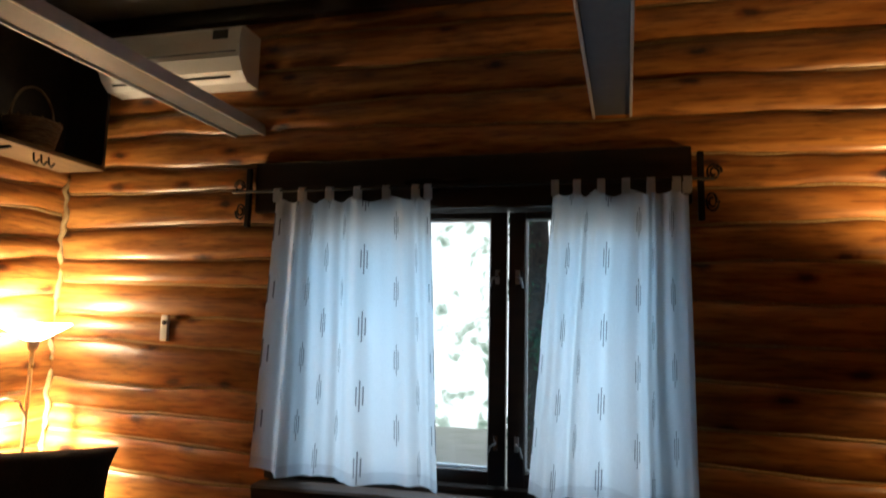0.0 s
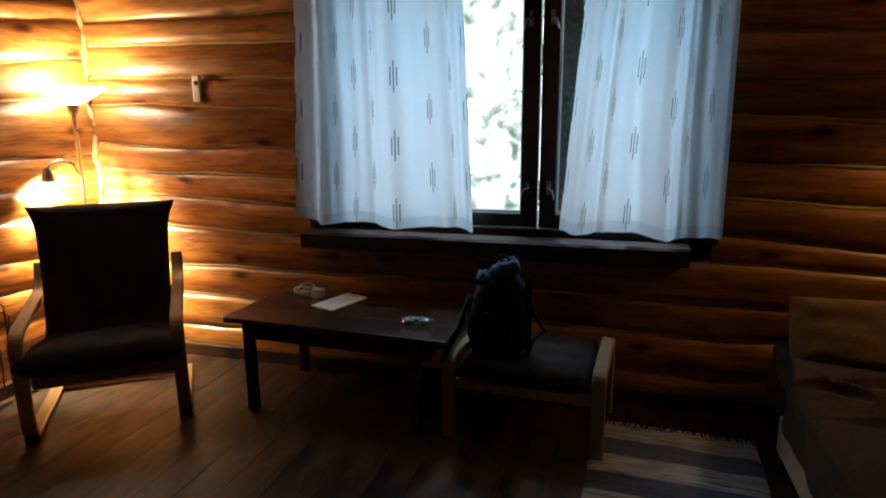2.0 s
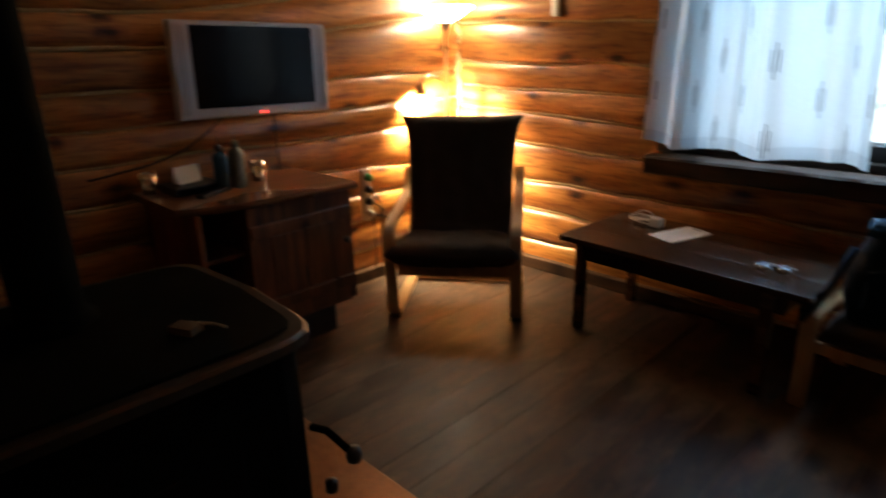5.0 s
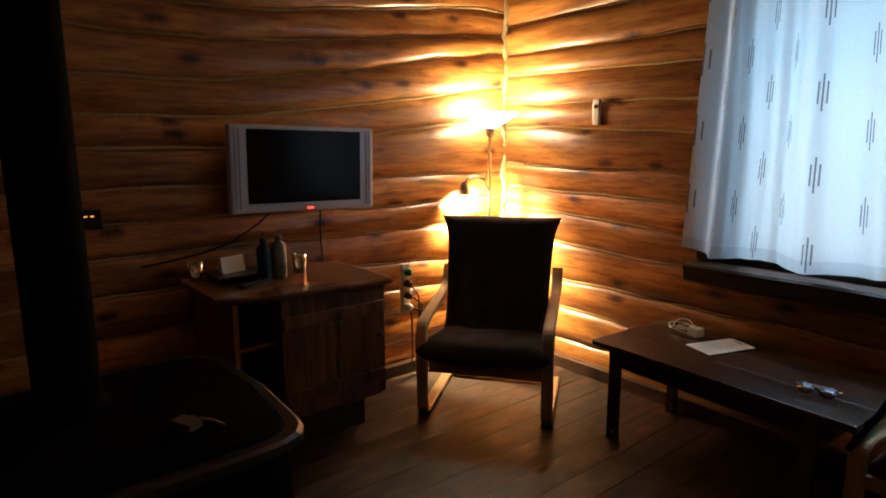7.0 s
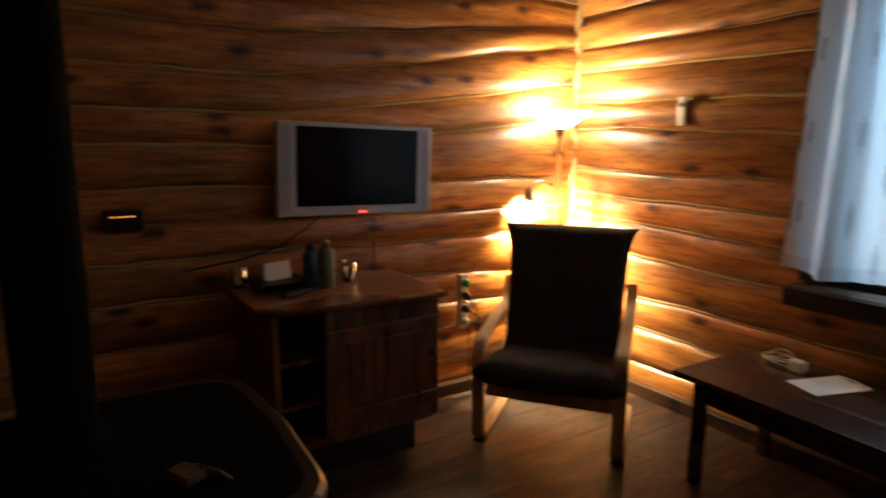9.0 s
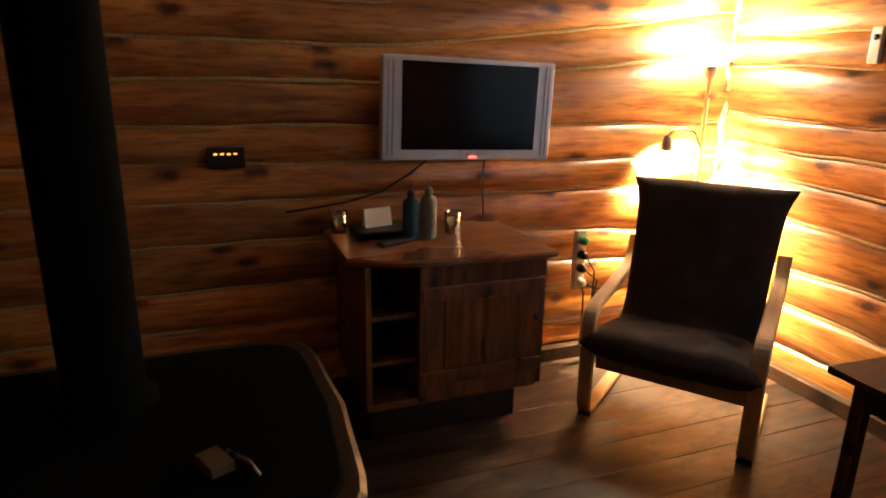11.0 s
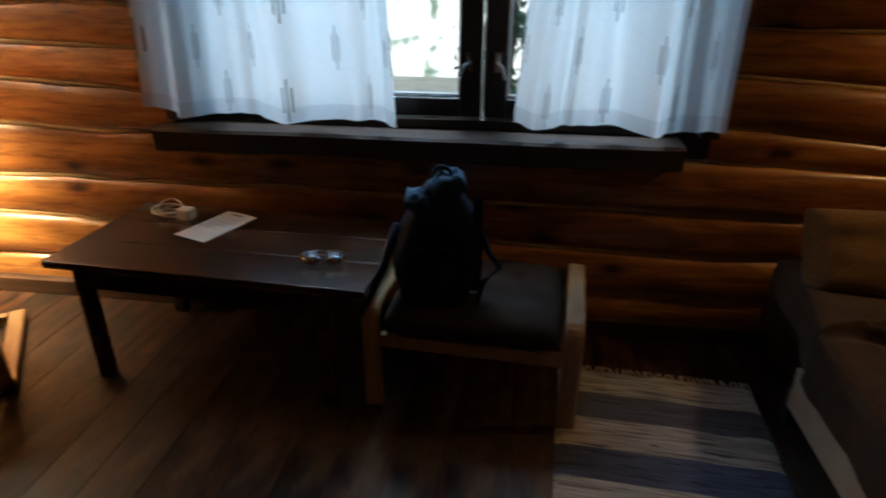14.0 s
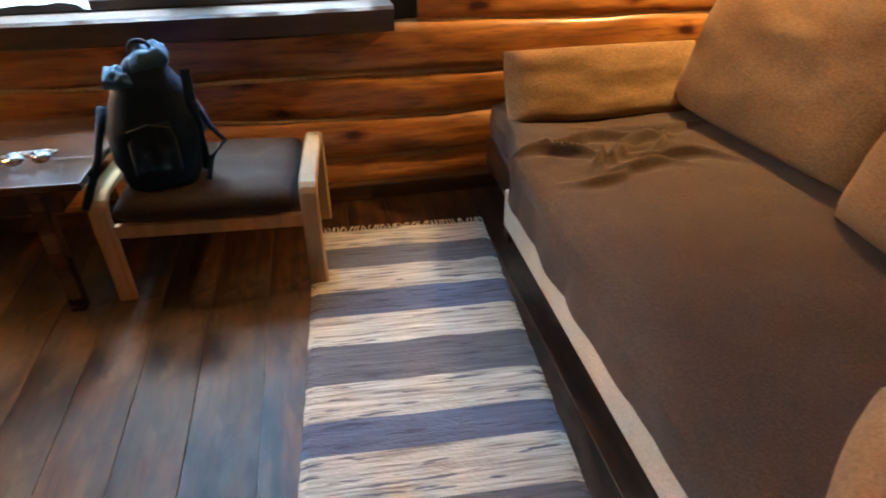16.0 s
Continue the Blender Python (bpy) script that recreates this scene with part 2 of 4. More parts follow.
GROOVE = plain("silver_groove", (0.34, 0.36, 0.40), 0.45, 0.1, 120, 0.08, 0.03)
SCREEN = plain("dark_screen", (0.004, 0.004, 0.005), 0.16, 0, 90, 0.05, 0.0, shine=0.10)
STEEL = plain("brushed_steel", (0.55, 0.54, 0.52), 0.3, 1.0, 120, 0.1, 0.03)
PAPER = plain("white_paper", (0.74, 0.76, 0.78), 0.7, 0, 120, 0.05, 0.03)
CEIL = plain("ceiling_board_paint", (0.42, 0.40, 0.37), 0.8, 0, 20, 0.15, 0.1)
BEAMPAINT = plain("beam_grey_paint", (0.10, 0.11, 0.125), 0.6, 0, 30, 0.15, 0.1)
BEAMEDGE = plain("beam_white_strip", (0.62, 0.60, 0.56), 0.5, 0, 30, 0.1, 0.05)
WICKER = wood("wicker_cane", (0.20, 0.11, 0.05), (0.38, 0.24, 0.12), (1, 1, 1), 0.55, knots=False, coat=0.0)
GLASS = clear("pane_glass")
CLOTH = curtain_cloth()
BOWL = glowing("lit_frosted_glass", (1.0, 0.84, 0.58), 42.0)
REDLED = glowing("red_led", (1.0, 0.05, 0.03), 5.0)
GREENPL = plain("green_plastic", (0.02, 0.35, 0.10), 0.35, 0, 60)
BOTTLE_A = plain("teal_bottle", (0.02, 0.085, 0.12), 0.25, 0, 60)
BOTTLE_B = plain("olive_bottle", (0.20, 0.23, 0.18), 0.28, 0, 60)
MIRROR = plain("mirror_lens", (0.28, 0.30, 0.34), 0.08, 1.0, 60, 0.1, 0.0)
YELLOW = plain("yellow_card", (0.13, 0.075, 0.03), 0.6, 0, 60)

# ---- mesh helpers ----


def part(name, bm, mat, parent=None, label=""):
    me = bpy.data.meshes.new(name)
    bm.to_mesh(me)
    bm.free()
    me.materials.append(mat)
    ob = new(name, me)
    if parent is not None:
        ob.parent = parent
    if label:
        tagged(ob, label)
    return ob


def thing(name, label, category, group="", kind="", m=None):
    ob = tagged(new(name), label, category, group, kind)
    if m is not None:
        ob.matrix_world = m
    return ob


def hung(name, bm, mat, parent, label=""):
    """A part whose mesh is given in the room's own coordinates."""
    bmesh.ops.transform(bm, matrix=parent.matrix_basis.inverted(), verts=list(bm.verts))
    return part(name, bm, mat, parent, label)


def shaded(bm, flat=False):
    for f in bm.faces:
        f.smooth = not flat
    return bm


def box(x0, x1, y0, y1, z0, z1, bevel=0.004, seg=2, bm=None):
    b = bmesh.new()
    bmesh.ops.create_cube(b, size=1)
    for v in b.verts:
        v.co = Vector(((x0 + x1) / 2 + v.co.x * (x1 - x0), (y0 + y1) / 2 + v.co.y * (y1 - y0), (z0 + z1) / 2 + v.co.z * (z1 - z0)))
    if bevel:
        bmesh.ops.bevel(b, geom=list(b.edges), offset=bevel, segments=seg, affect="EDGES", profile=0.6)
    if bm is None:
        return b
    return merge(bm, b)


def merge(bm, other):
    tmp = bpy.data.meshes.new("tmp")
    other.to_mesh(tmp)
    other.free()
    bm.from_mesh(tmp)
    bpy.data.meshes.remove(tmp)
    return bm


def grid(nu, nv, fn, closed_u=False, closed_v=False, uv=None):
    """A sheet of faces from fn(i, j); uv(i, j) gives texture places."""
    bm = bmesh.new()
    vs = [[bm.verts.new(fn(i, j)) for j in range(nv)] for i in range(nu)]
    layer = bm.loops.layers.uv.new("UVMap") if uv else None
    for i in range(nu if closed_u else nu - 1):
        for j in range(nv if closed_v else nv - 1):
            idx = [(i, j), (i + 1, j), (i + 1, j + 1), (i, j + 1)]
            f = bm.faces.new([vs[p % nu][q % nv] for p, q in idx])
            f.smooth = True
            if uv:
                for l, (p, q) in zip(f.loops, idx):
                    l[layer].uv = uv(p, q)
    return bm


def capped(bm):
    bmesh.ops.holes_fill(bm, edges=[e for e in bm.edges if e.is_boundary], sides=0)
    bmesh.ops.recalc_face_normals(bm, faces=list(bm.faces))
    return bm


def tube(points, radius, sides=8, closed=False, wobble=None):
    """A round rod along points."""
    pts = [Vector(p) for p in points]
    n = len(pts)
    frames = []
    up = Vector((0, 0, 1))
    for i in range(n):
        a = pts[(i - 1) % n] if closed or i else pts[0]
        b = pts[(i + 1) % n] if closed or i < n - 1 else pts[-1]
        d = (b - a).normalized()
        s = d.cross(up if abs(d.z) < 0.95 else Vector((1, 0, 0))).normalized()
        frames.append((s, s.cross(d).normalized()))

    def at(i, j):
        a = 2 * math.pi * j / sides
        r = radius(i / max(1, n - 1)) if callable(radius) else radius
        return pts[i] + frames[i][0] * (math.cos(a) * r) + frames[i][1] * (math.sin(a) * r)
    bm = grid(n, sides, at, closed, True)
    return bm if closed else capped(bm)


def lathe(profile, x=0.0, y=0.0, z=0.0, sides=24, cap=True):
    bm = grid(len(profile), sides, lambda i, j: Vector((x + profile[i][0] * math.cos(2 * math.pi * j / sides), y + profile[i][0] * math.sin(2 * math.pi * j / sides), z + profile[i][1])), False, True)
    return capped(bm) if cap else bm


def ribbon(path, x0, x1, thick, bevel=0.006):
    """A bent board: a path in (y, z), from x0 to x1, of the given thickness."""
    pts = [Vector((0, p[0], p[1])) for p in path]
    out = []
    for i, p in enumerate(pts):
        d = (pts[min(i + 1, len(pts) - 1)] - pts[max(i - 1, 0)]).normalized()
        nrm = Vector((0, -d.z, d.y)) * thick / 2
        out.append((p + nrm, p - nrm))
    e = bevel

    def at(i, j):
        a, b = out[i]
        d = (b - a).normalized()
        ring = ((x0 + e, a), (x1 - e, a), (x1, a + d * e), (x1, b - d * e), (x1 - e, b), (x0 + e, b), (x0, b - d * e), (x0, a + d * e))
        x, p = ring[j]
        return Vector((x, p.y, p.z))
    return capped(shaded(grid(len(pts), 8, at, False, True), True))


def arc(points, radius=0.07, steps=6):
    """Rounds the inner corners of a path in two coordinates."""
    pts = [Vector((*p, 0)) for p in points]
    out = [pts[0]]
    for a, b, c in zip(pts, pts[1:], pts[2:]):
        p, q = b + (a - b).normalized() * radius, b + (c - b).normalized() * radius
        for k in range(steps + 1):
            s = k / steps
            out.append(p * (1 - s) ** 2 + b * 2 * s * (1 - s) + q * s ** 2)
    out.append(pts[-1])
    return [(p.x, p.y) for p in out]


def pad(w, d, h, nu=20, nv=20, puff=0.5, wrinkle=0.008, seed=0.0, power=5.0, corner=0.06):
    """A stuffed cushion lying flat, w by d, h thick, centred."""
    def edge(s):
        return max(0.0, 1 - abs(s) ** power)

    def side(sign):
        def at(i, j):
            u, v = 2 * i / (nu - 1) - 1, 2 * j / (nv - 1) - 1
            t = (edge(u) * edge(v)) ** puff
            n = noise.noise(Vector((u * 2.2 + seed, v * 2.2, seed + sign)))
            n2 = noise.noise(Vector((u * 6 + seed, v * 5, seed - sign)))
            pull = 1 - 0.03 * (1 - v * v) * abs(u) - 0.03 * (1 - u * u) * abs(v) - corner * u * u * v * v
            return Vector((u * w / 2 * pull, v * d / 2 * pull, sign * (0.012 + (h / 2 - 0.012) * t) + (n * wrinkle * 2 + n2 * wrinkle) * t))
        return at
    bm = grid(nu, nv, side(1))
    merge(bm, grid(nu, nv, side(-1)))
    # the rim between the two sides
    bm.verts.ensure_lookup_table()
    k = nu * nv
    rim = [i * nv for i in range(nu)] + [(nu - 1) * nv + j for j in range(1, nv)] + [i * nv + nv - 1 for i in range(nu - 2, -1, -1)] + [j for j in range(nv - 2, 0, -1)]
    for a, b in zip(rim, rim[1:] + rim[:1]):
        bm.faces.new([bm.verts[a], bm.verts[b], bm.verts[k + b], bm.verts[k + a]])
    bmesh.ops.recalc_face_normals(bm, faces=list(bm.faces))
    return shaded(bm)


# ---- large structure ----
EAST, SOUTH, TOP = 4.92, -4.3, 3.33
NORTH_A = (0.0, .17, .36, .54, .76, .93, 1.08, 1.22, 1.44, 1.60, 1.78, 1.91, 2.09, 2.29, 2.44, 2.62, 2.75, 2.96, 3.16, 3.36)
NORTH_B = (0.0, .16, .34, .51, .70, .83, 1.00, 1.16, 1.36, 1.54, 1.72, 1.90, 2.08, 2.24, 2.40, 2.58, 2.76, 2.95, 3.14, 3.36)
WEST_A = (0.0, .17, .34, .51, .66, .87, 1.02, 1.18, 1.47, 1.67, 1.87, 1.99, 2.15, 2.30, 2.44, 2.62, 2.80, 3.0, 3.18, 3.36)
WEST_B = (0.0, .18, .36, .52, .70, .89, 1.03, 1.18, 1.38, 1.54, 1.71, 1.88, 2.03, 2.20, 2.38, 2.56, 2.77, 2.97, 3.17, 3.36)
WIN_X0, WIN_X1, WIN_Z0, WIN_Z1 = 1.50, 3.42, 0.79, 2.20


def seam(za, zb, ua, ub, k, u, seed):
    s = (u - ua) / (ub - ua)
    s = min(max(s, -0.3), 1.3)
    z = za[k] + (zb[k] - za[k]) * s
    if 0 < k < len(za) - 1:
        z += 0.020 * noise.noise(Vector((u * 1.3, k * 3.7, seed))) + 0.012 * noise.noise(Vector((u * 4.1, k * 5.1, seed + 9)))
    return z


def log_mesh(za, zb, ua, ub, k, u0, u1, seed, place, depth=0.062, steps=44):
    ring = 13

    def at(i, j):
        u = u0 + (u1 - u0) * i / (steps - 1)
        lo, hi = seam(za, zb, ua, ub, k, u, seed), seam(za, zb, ua, ub, k + 1, u, seed)
        a = -math.pi / 2 + math.pi * j / (ring - 1)
        d = depth * (1 + 0.35 * noise.noise(Vector((u * 0.7, k * 2.3, seed + 4))))
        out = d * max(0.0, math.cos(a)) ** 0.44 + 0.007 * noise.noise(Vector((u * 3, k * 3.1 + j * 0.4, seed + 7)))
        return place(u, out, (lo + hi) / 2 + (hi - lo) / 2 * math.sin(a))
    bm = grid(steps, ring, at)
    bmesh.ops.recalc_face_normals(bm, faces=list(bm.faces))
    return bm


def log_wall(name, za, zb, ua, ub, length, seed, place, mat, label, gap=None, rope=True, steps=44):
    wall = thing(name, label, "wall", kind="structure")
    for k in range(len(za) - 1):
        spans = [(0.0, length)]
        if gap and gap[2] <= k < gap[3]:
            spans = [(0.0, gap[0]), (gap[1], length)]
        for a, b in spans:
            bm = log_mesh(za, zb, ua, ub, k, a, b, seed, place, steps=max(8, int(steps * (b - a) / length)))
            part("log", bm, mat, wall)
            if rope and k:
                n = max(10, int(60 * (b - a) / length))
                pts = [place(a + (b - a) * i / (n - 1), 0.033 + 0.006 * noise.noise(Vector((i * 0.9, k, seed))), seam(za, zb, ua, ub, k, a + (b - a) * i / (n - 1), seed)) for i in range(n)]
                part("chinking_rope", tube(pts, 0.0105, 7), ROPE, wall, "thin twisted rope pressed into the log joint")
                if k > 5:
                    nails = bmesh.new()
                    for q in range(4, n - 2, 9):
                        c = pts[q] + place(0, 0.0095, 0) - place(0, 0, 0)
                        b2 = bmesh.new()
                        bmesh.ops.create_icosphere(b2, subdivisions=1, radius=0.0035)
                        bmesh.ops.translate(b2, verts=list(b2.verts), vec=c)
                        merge(nails, b2)
                    tagged(part("nail_heads", nails, STEEL, wall, "small shiny nail heads"), kind="stuff")
    return wall


def on_north(u, out, z):
    return Vector((u, -out, z))


def on_west(u, out, z):
    return Vector((out, -u, z))


def on_east(u, out, z):
    return Vector((EAST - out, -u, z))


def on_south(u, out, z):
    return Vector((u, SOUTH + out, z))


wall_north = log_wall("wall_north", NORTH_A, NORTH_B, 0.7, 3.6, EAST, 1.0, on_north, LOG_X, "varnished orange-brown round log wall with rope in its joints", gap=(1.46, 3.46, 4, 13))
wall_west = log_wall("wall_west", WEST_A, WEST_B, 0.5, 1.55, -SOUTH, 5.0, on_west, LOG_Y, "varnished orange-brown round log wall with rope in its joints")
wall_east = log_wall("wall_east", WEST_A, WEST_B, 0.5, 3.0, -SOUTH, 8.0, on_east, LOG_Y, "varnished orange-brown round log wall beside the sofa", rope=False, steps=24)
wall_south = log_wall("wall_south", NORTH_A, NORTH_B, 0.7, 3.6, EAST, 12.0, on_south, LOG_X, "varnished orange-brown round log wall", rope=False, steps=24)
# solid cores behind the logs
core = box(-0.2, WIN_X0, 0.02, 0.22, -0.1, TOP, 0)
box(WIN_X1, EAST + 0.2, 0.02, 0.22, -0.1, TOP, 0, bm=core)
box(WIN_X0, WIN_X1, 0.02, 0.22, -0.1, WIN_Z0, 0, bm=core)
box(WIN_X0, WIN_X1, 0.02, 0.22, WIN_Z1, TOP, 0, bm=core)
part("wall_core", core, DARKWOOD, wall_north)
part("wall_core", box(-0.22, -0.02, SOUTH - 0.2, 0.018, -0.1, TOP, 0), DARKWOOD, wall_west)
part("wall_core", box(EAST + 0.02, EAST + 0.22, SOUTH - 0.2, 0.018, -0.1, TOP, 0), DARKWOOD, wall_east)
part("wall_core", box(-0.018, EAST + 0.018, SOUTH - 0.22, SOUTH - 0.02, -0.1, TOP, 0), DARKWOOD, wall_south)

ceiling = tagged(part("ceiling", box(-0.2, EAST + 0.2, SOUTH - 0.2, 0.2, TOP, TOP + 0.12, 0), CEIL), "pale grey painted board ceiling above dark trim", "ceiling", kind="structure")
crown = tagged(part("trim", box(0.07, EAST - 0.07, -0.11, -0.05, TOP - 0.09, TOP - 0.003, 0.006), DARKWOOD), "dark brown wooden trim under the ceiling", "trim", kind="structure")
crown2 = tagged(part("trim", box(0.05, 0.11, SOUTH + 0.1, -0.115, TOP - 0.09, TOP - 0.003, 0.006), DARKWOOD), "dark brown wooden trim under the ceiling", "trim", kind="structure")
pts = [(0.060 + 0.034 * noise.noise(Vector((i * 0.55, 3, 1))), -0.060 + 0.034 * noise.noise(Vector((i * 0.55, 8, 2))), 0.03 + i * 0.04) for i in range(60)]
tagged(part("corner_rope", tube(pts, 0.017, 8), ROPE), "thick wavy rope covering the corner joint of the log walls", "trim", kind="structure")
for a, b, c, d in ((0.07, EAST - 0.07, -0.115, -0.065), (0.065, 0.115, SOUTH + 0.1, -0.12)):
    tagged(part("baseboard", box(a, b, c, d, 0.0, 0.07, 0.006), SILLWOOD), "dark brown wooden baseboard along the log wall", "baseboard", kind="structure")


def ceiling_beam(x0, x1, lean):
    beam = thing("ceiling_beam", "grey painted ceiling beam with white edge strips", "beam", "ceiling beams", "structure")
    part("beam_body", box(x0 + 0.012, x1 - 0.012, SOUTH + 0.06, -0.045, 2.60, 2.645, 0.004), BEAMPAINT, beam)
    for a, b in ((x0, x0 + 0.012), (x1 - 0.012, x1)):
        part("edge_strip", box(a, b, SOUTH + 0.06, -0.045, 2.588, 2.648, 0.003), BEAMEDGE, beam, "white painted edge strip")
    beam.matrix_world = Matrix.Translation((x0, 0, 0)) @ pose(0, 0, 0, 0, 0, lean) @ Matrix.Translation((-x0, 0, 0))


ceiling_beam(1.14, 1.33, -2.7)
ceiling_beam(3.065, 3.247, -3.4)

# ---- window ----
window = thing("window_1", "dark brown wooden casement window with two clear panes", "window", kind="structure")
fr = box(WIN_X0, WIN_X0 + 0.06, -0.01, 0.16, WIN_Z0, WIN_Z1, 0.004)
box(WIN_X1 - 0.06, WIN_X1, -0.01, 0.16, WIN_Z0, WIN_Z1, 0.004, bm=fr)
box(WIN_X0 + 0.06, WIN_X1 - 0.06, -0.01, 0.16, WIN_Z1 - 0.04, WIN_Z1, 0.004, bm=fr)
box(WIN_X0 + 0.06, WIN_X1 - 0.06, -0.01, 0.16, WIN_Z0, WIN_Z0 + 0.035, 0.004, bm=fr)
part("window_frame", fr, DARKWOOD, window)
for a, b in ((1.435, 1.497), (3.423, 3.485)):
    part("casing_board", box(a, b, -0.072, 0.018, 0.80, 2.155, 0.006), DARKWOOD, window)


def sash(x0, x1, gx0, gx1, hx, sign):
    z0, z1, g0, g1 = 0.828, 2.157, 0.895, 2.125
    s = box(x0, gx0, 0.03, 0.09, z0, z1, 0.005)
    box(gx1, x1, 0.03, 0.09, z0, z1, 0.005, bm=s)
    box(gx0, gx1, 0.03, 0.09, z0, g0, 0.005, bm=s)
    box(gx0, gx1, 0.03, 0.09, g1, z1, 0.005, bm=s)
    sa = part("sash", s, DARKWOOD, window)
    pane = part("pane", box(gx0 - 0.004, gx1 + 0.004, 0.056, 0.060, g0 - 0.004, g1 + 0.004, 0), GLASS, sa)
    pane.visible_shadow = False
    gsk = box(gx0, gx0 + 0.008, 0.062, 0.086, g0, g1, 0)
    box(gx1 - 0.008, gx1, 0.062, 0.086, g0, g1, 0, bm=gsk)
    box(gx0 + 0.008, gx1 - 0.008, 0.062, 0.086, g0, g0 + 0.012, 0, bm=gsk)
    box(gx0 + 0.008, gx1 - 0.008, 0.062, 0.086, g1 - 0.008, g1, 0, bm=gsk)
    part("glazing_bead", gsk, WHITEPL, sa, "white glazing bead")
    for z in (1.83, 1.03):
        h = box(hx - 0.011, hx + 0.011, 0.018, 0.03, z - 0.035, z + 0.035, 0.003)
        merge(h, tube([(hx, 0.022, z), (hx, -0.004, z), (hx + sign * 0.02, -0.012, z - 0.01), (hx + sign * 0.03, -0.012, z - 0.055)], 0.006, 8))
        part("handle", h, STEEL, sa, "steel window handle")


sash(1.563, 2.645, 1.64, 2.562, 2.60, -1)
sash(2.655, 3.357, 2.738, 3.28, 2.70, 1)
lintel = tagged(part("window_lintel", box(1.30, 3.50, -0.085, 0.02, 2.16, 2.43, 0.012), DARKWOOD), "dark stained lintel board over the window", "lintel", kind="structure")


def live_sill():
    n = 40

    def at(i, j):
        x = 1.42 + (3.36 - 1.42) * i / (n - 1)
        front = -0.165 + 0.012 * noise.noise(Vector((x * 2.2, 1, 3))) + 0.006 * noise.noise(Vector((x * 7, 2, 3)))
        ring = ((0.03, 0.788), (front + 0.012, 0.788), (front, 0.778), (front + 0.012 + 0.01 * noise.noise(Vector((x * 3, 5, 3))), 0.705), (front + 0.03, 0.695), (0.03, 0.695))
        return Vector((x, ring[j][0], ring[j][1]))
    return capped(shaded(grid(n, 6, at, False, True), True))


tagged(part("window_sill", live_sill(), SILLWOOD), "thick dark wooden window sill with a natural wavy edge", "window sill", kind="structure")


# curtains
def curtain(xa0, xa1, xb0, xb1, seed, folds, width):
    """Top from xa0 to xa1, bottom from xb0 to xb1."""
    nu, nv = 110, 44
    zt, zb = 2.225, 0.848

    def at(i, j):
        s, h = i / (nu - 1), j / (nv - 1)
        bunch = s + 0.035 * math.sin(s * 9 + seed) + 0.02 * math.sin(s * 17 + seed * 2)
        bunch = min(max(bunch, 0), 1) if 0 < i < nu - 1 else s
        x = (xb0 + (xb1 - xb0) * bunch) * (1 - h) + (xa0 + (xa1 - xa0) * bunch) * h
        amp = 0.036 * (0.7 + 0.7 * noise.noise(Vector((s * 3, seed, 0)))) * (1 - 0.35 * h)
        ph = folds * s * 2 * math.pi + seed + 1.1 * noise.noise(Vector((s * 3, h * 1.2, seed)))
        y = -0.135 + amp * math.sin(ph) + 0.008 * math.sin(2.3 * ph + 1 + 0.8 * h) + 0.006 * noise.noise(Vector((s * 16, h * 1.5, seed)))
        sag = 0.030 * abs(math.sin(math.pi * (s * 5.5))) * max(0, (h - 0.9) / 0.1)
        low = 0.014 * math.sin(ph * 0.5 + 2) * (1 - h) - 0.02 * s * (1 - h)
        return Vector((x, y, zb + (zt - zb) * h - sag + low))
    c = thing("curtain", "white translucent curtain with small dark stripe marks, hung by tabs", "curtain", "curtains at the window")
    cloth = part("cloth", grid(nu, nv, at, uv=lambda p, q: (p / (nu - 1) * width, q / (nv - 1) * 1.39)), CLOTH, c)
    for k in range(7):
        s = min(0.985, max(0.015, (k * 2) / 11)) if k < 6 else 0.985
        x = xa0 + (xa1 - xa0) * s
        part("tab", ribbon([(-0.150, 2.20), (-0.152, 2.255), (-0.145, 2.272), (-0.132, 2.275), (-0.122, 2.268), (-0.118, 2.20)], x - 0.018, x + 0.018, 0.003, 0.001), CLOTH, c)
    return c


curtain(1.452, 2.287, 1.380, 2.358, 0.4, 4.5, 1.12)
curtain(2.880, 3.478, 2.770, 3.492, 2.1, 4.0, 0.95)
rod = thing("curtain_rod", "thin black iron curtain rod between scrolled brackets", "curtain rod")
part("rod", tube([(1.20, -0.135, 2.262), (2.4, -0.135, 2.262), (3.58, -0.135, 2.262)], 0.008, 10), IRON, rod)
for bx, sg in ((1.265, -1), (3.535, 1)):
    br = part("bracket", box(bx - 0.014, bx + 0.014, -0.096, -0.07, 2.08, 2.40, 0.004), IRON, rod, "black wrought iron bracket with scrolls")
    spiral = [(bx + sg * (0.02 + 0.035 + 0.035 * math.cos(a * 0.55) * (1 - a / 30)), -0.085, 2.30 + 0.04 * math.sin(a * 0.55) * (1 - a / 30)) for a in range(22)]
    part("scroll", tube(spiral, 0.006, 6), IRON, br)
    spiral = [(bx + sg * (0.015 + 0.03 + 0.03 * math.cos(a * 0.55) * (1 - a / 30)), -0.085, 2.17 - 0.05 * math.sin(a * 0.55) * (1 - a / 30)) for a in range(22)]
    part("scroll", tube(spiral, 0.006, 6), IRON, br)
    part("arm", tube([(bx, -0.09, 2.262), (bx, -0.135, 2.262)], 0.007, 8), IRON, br)

# ---- armchair ----


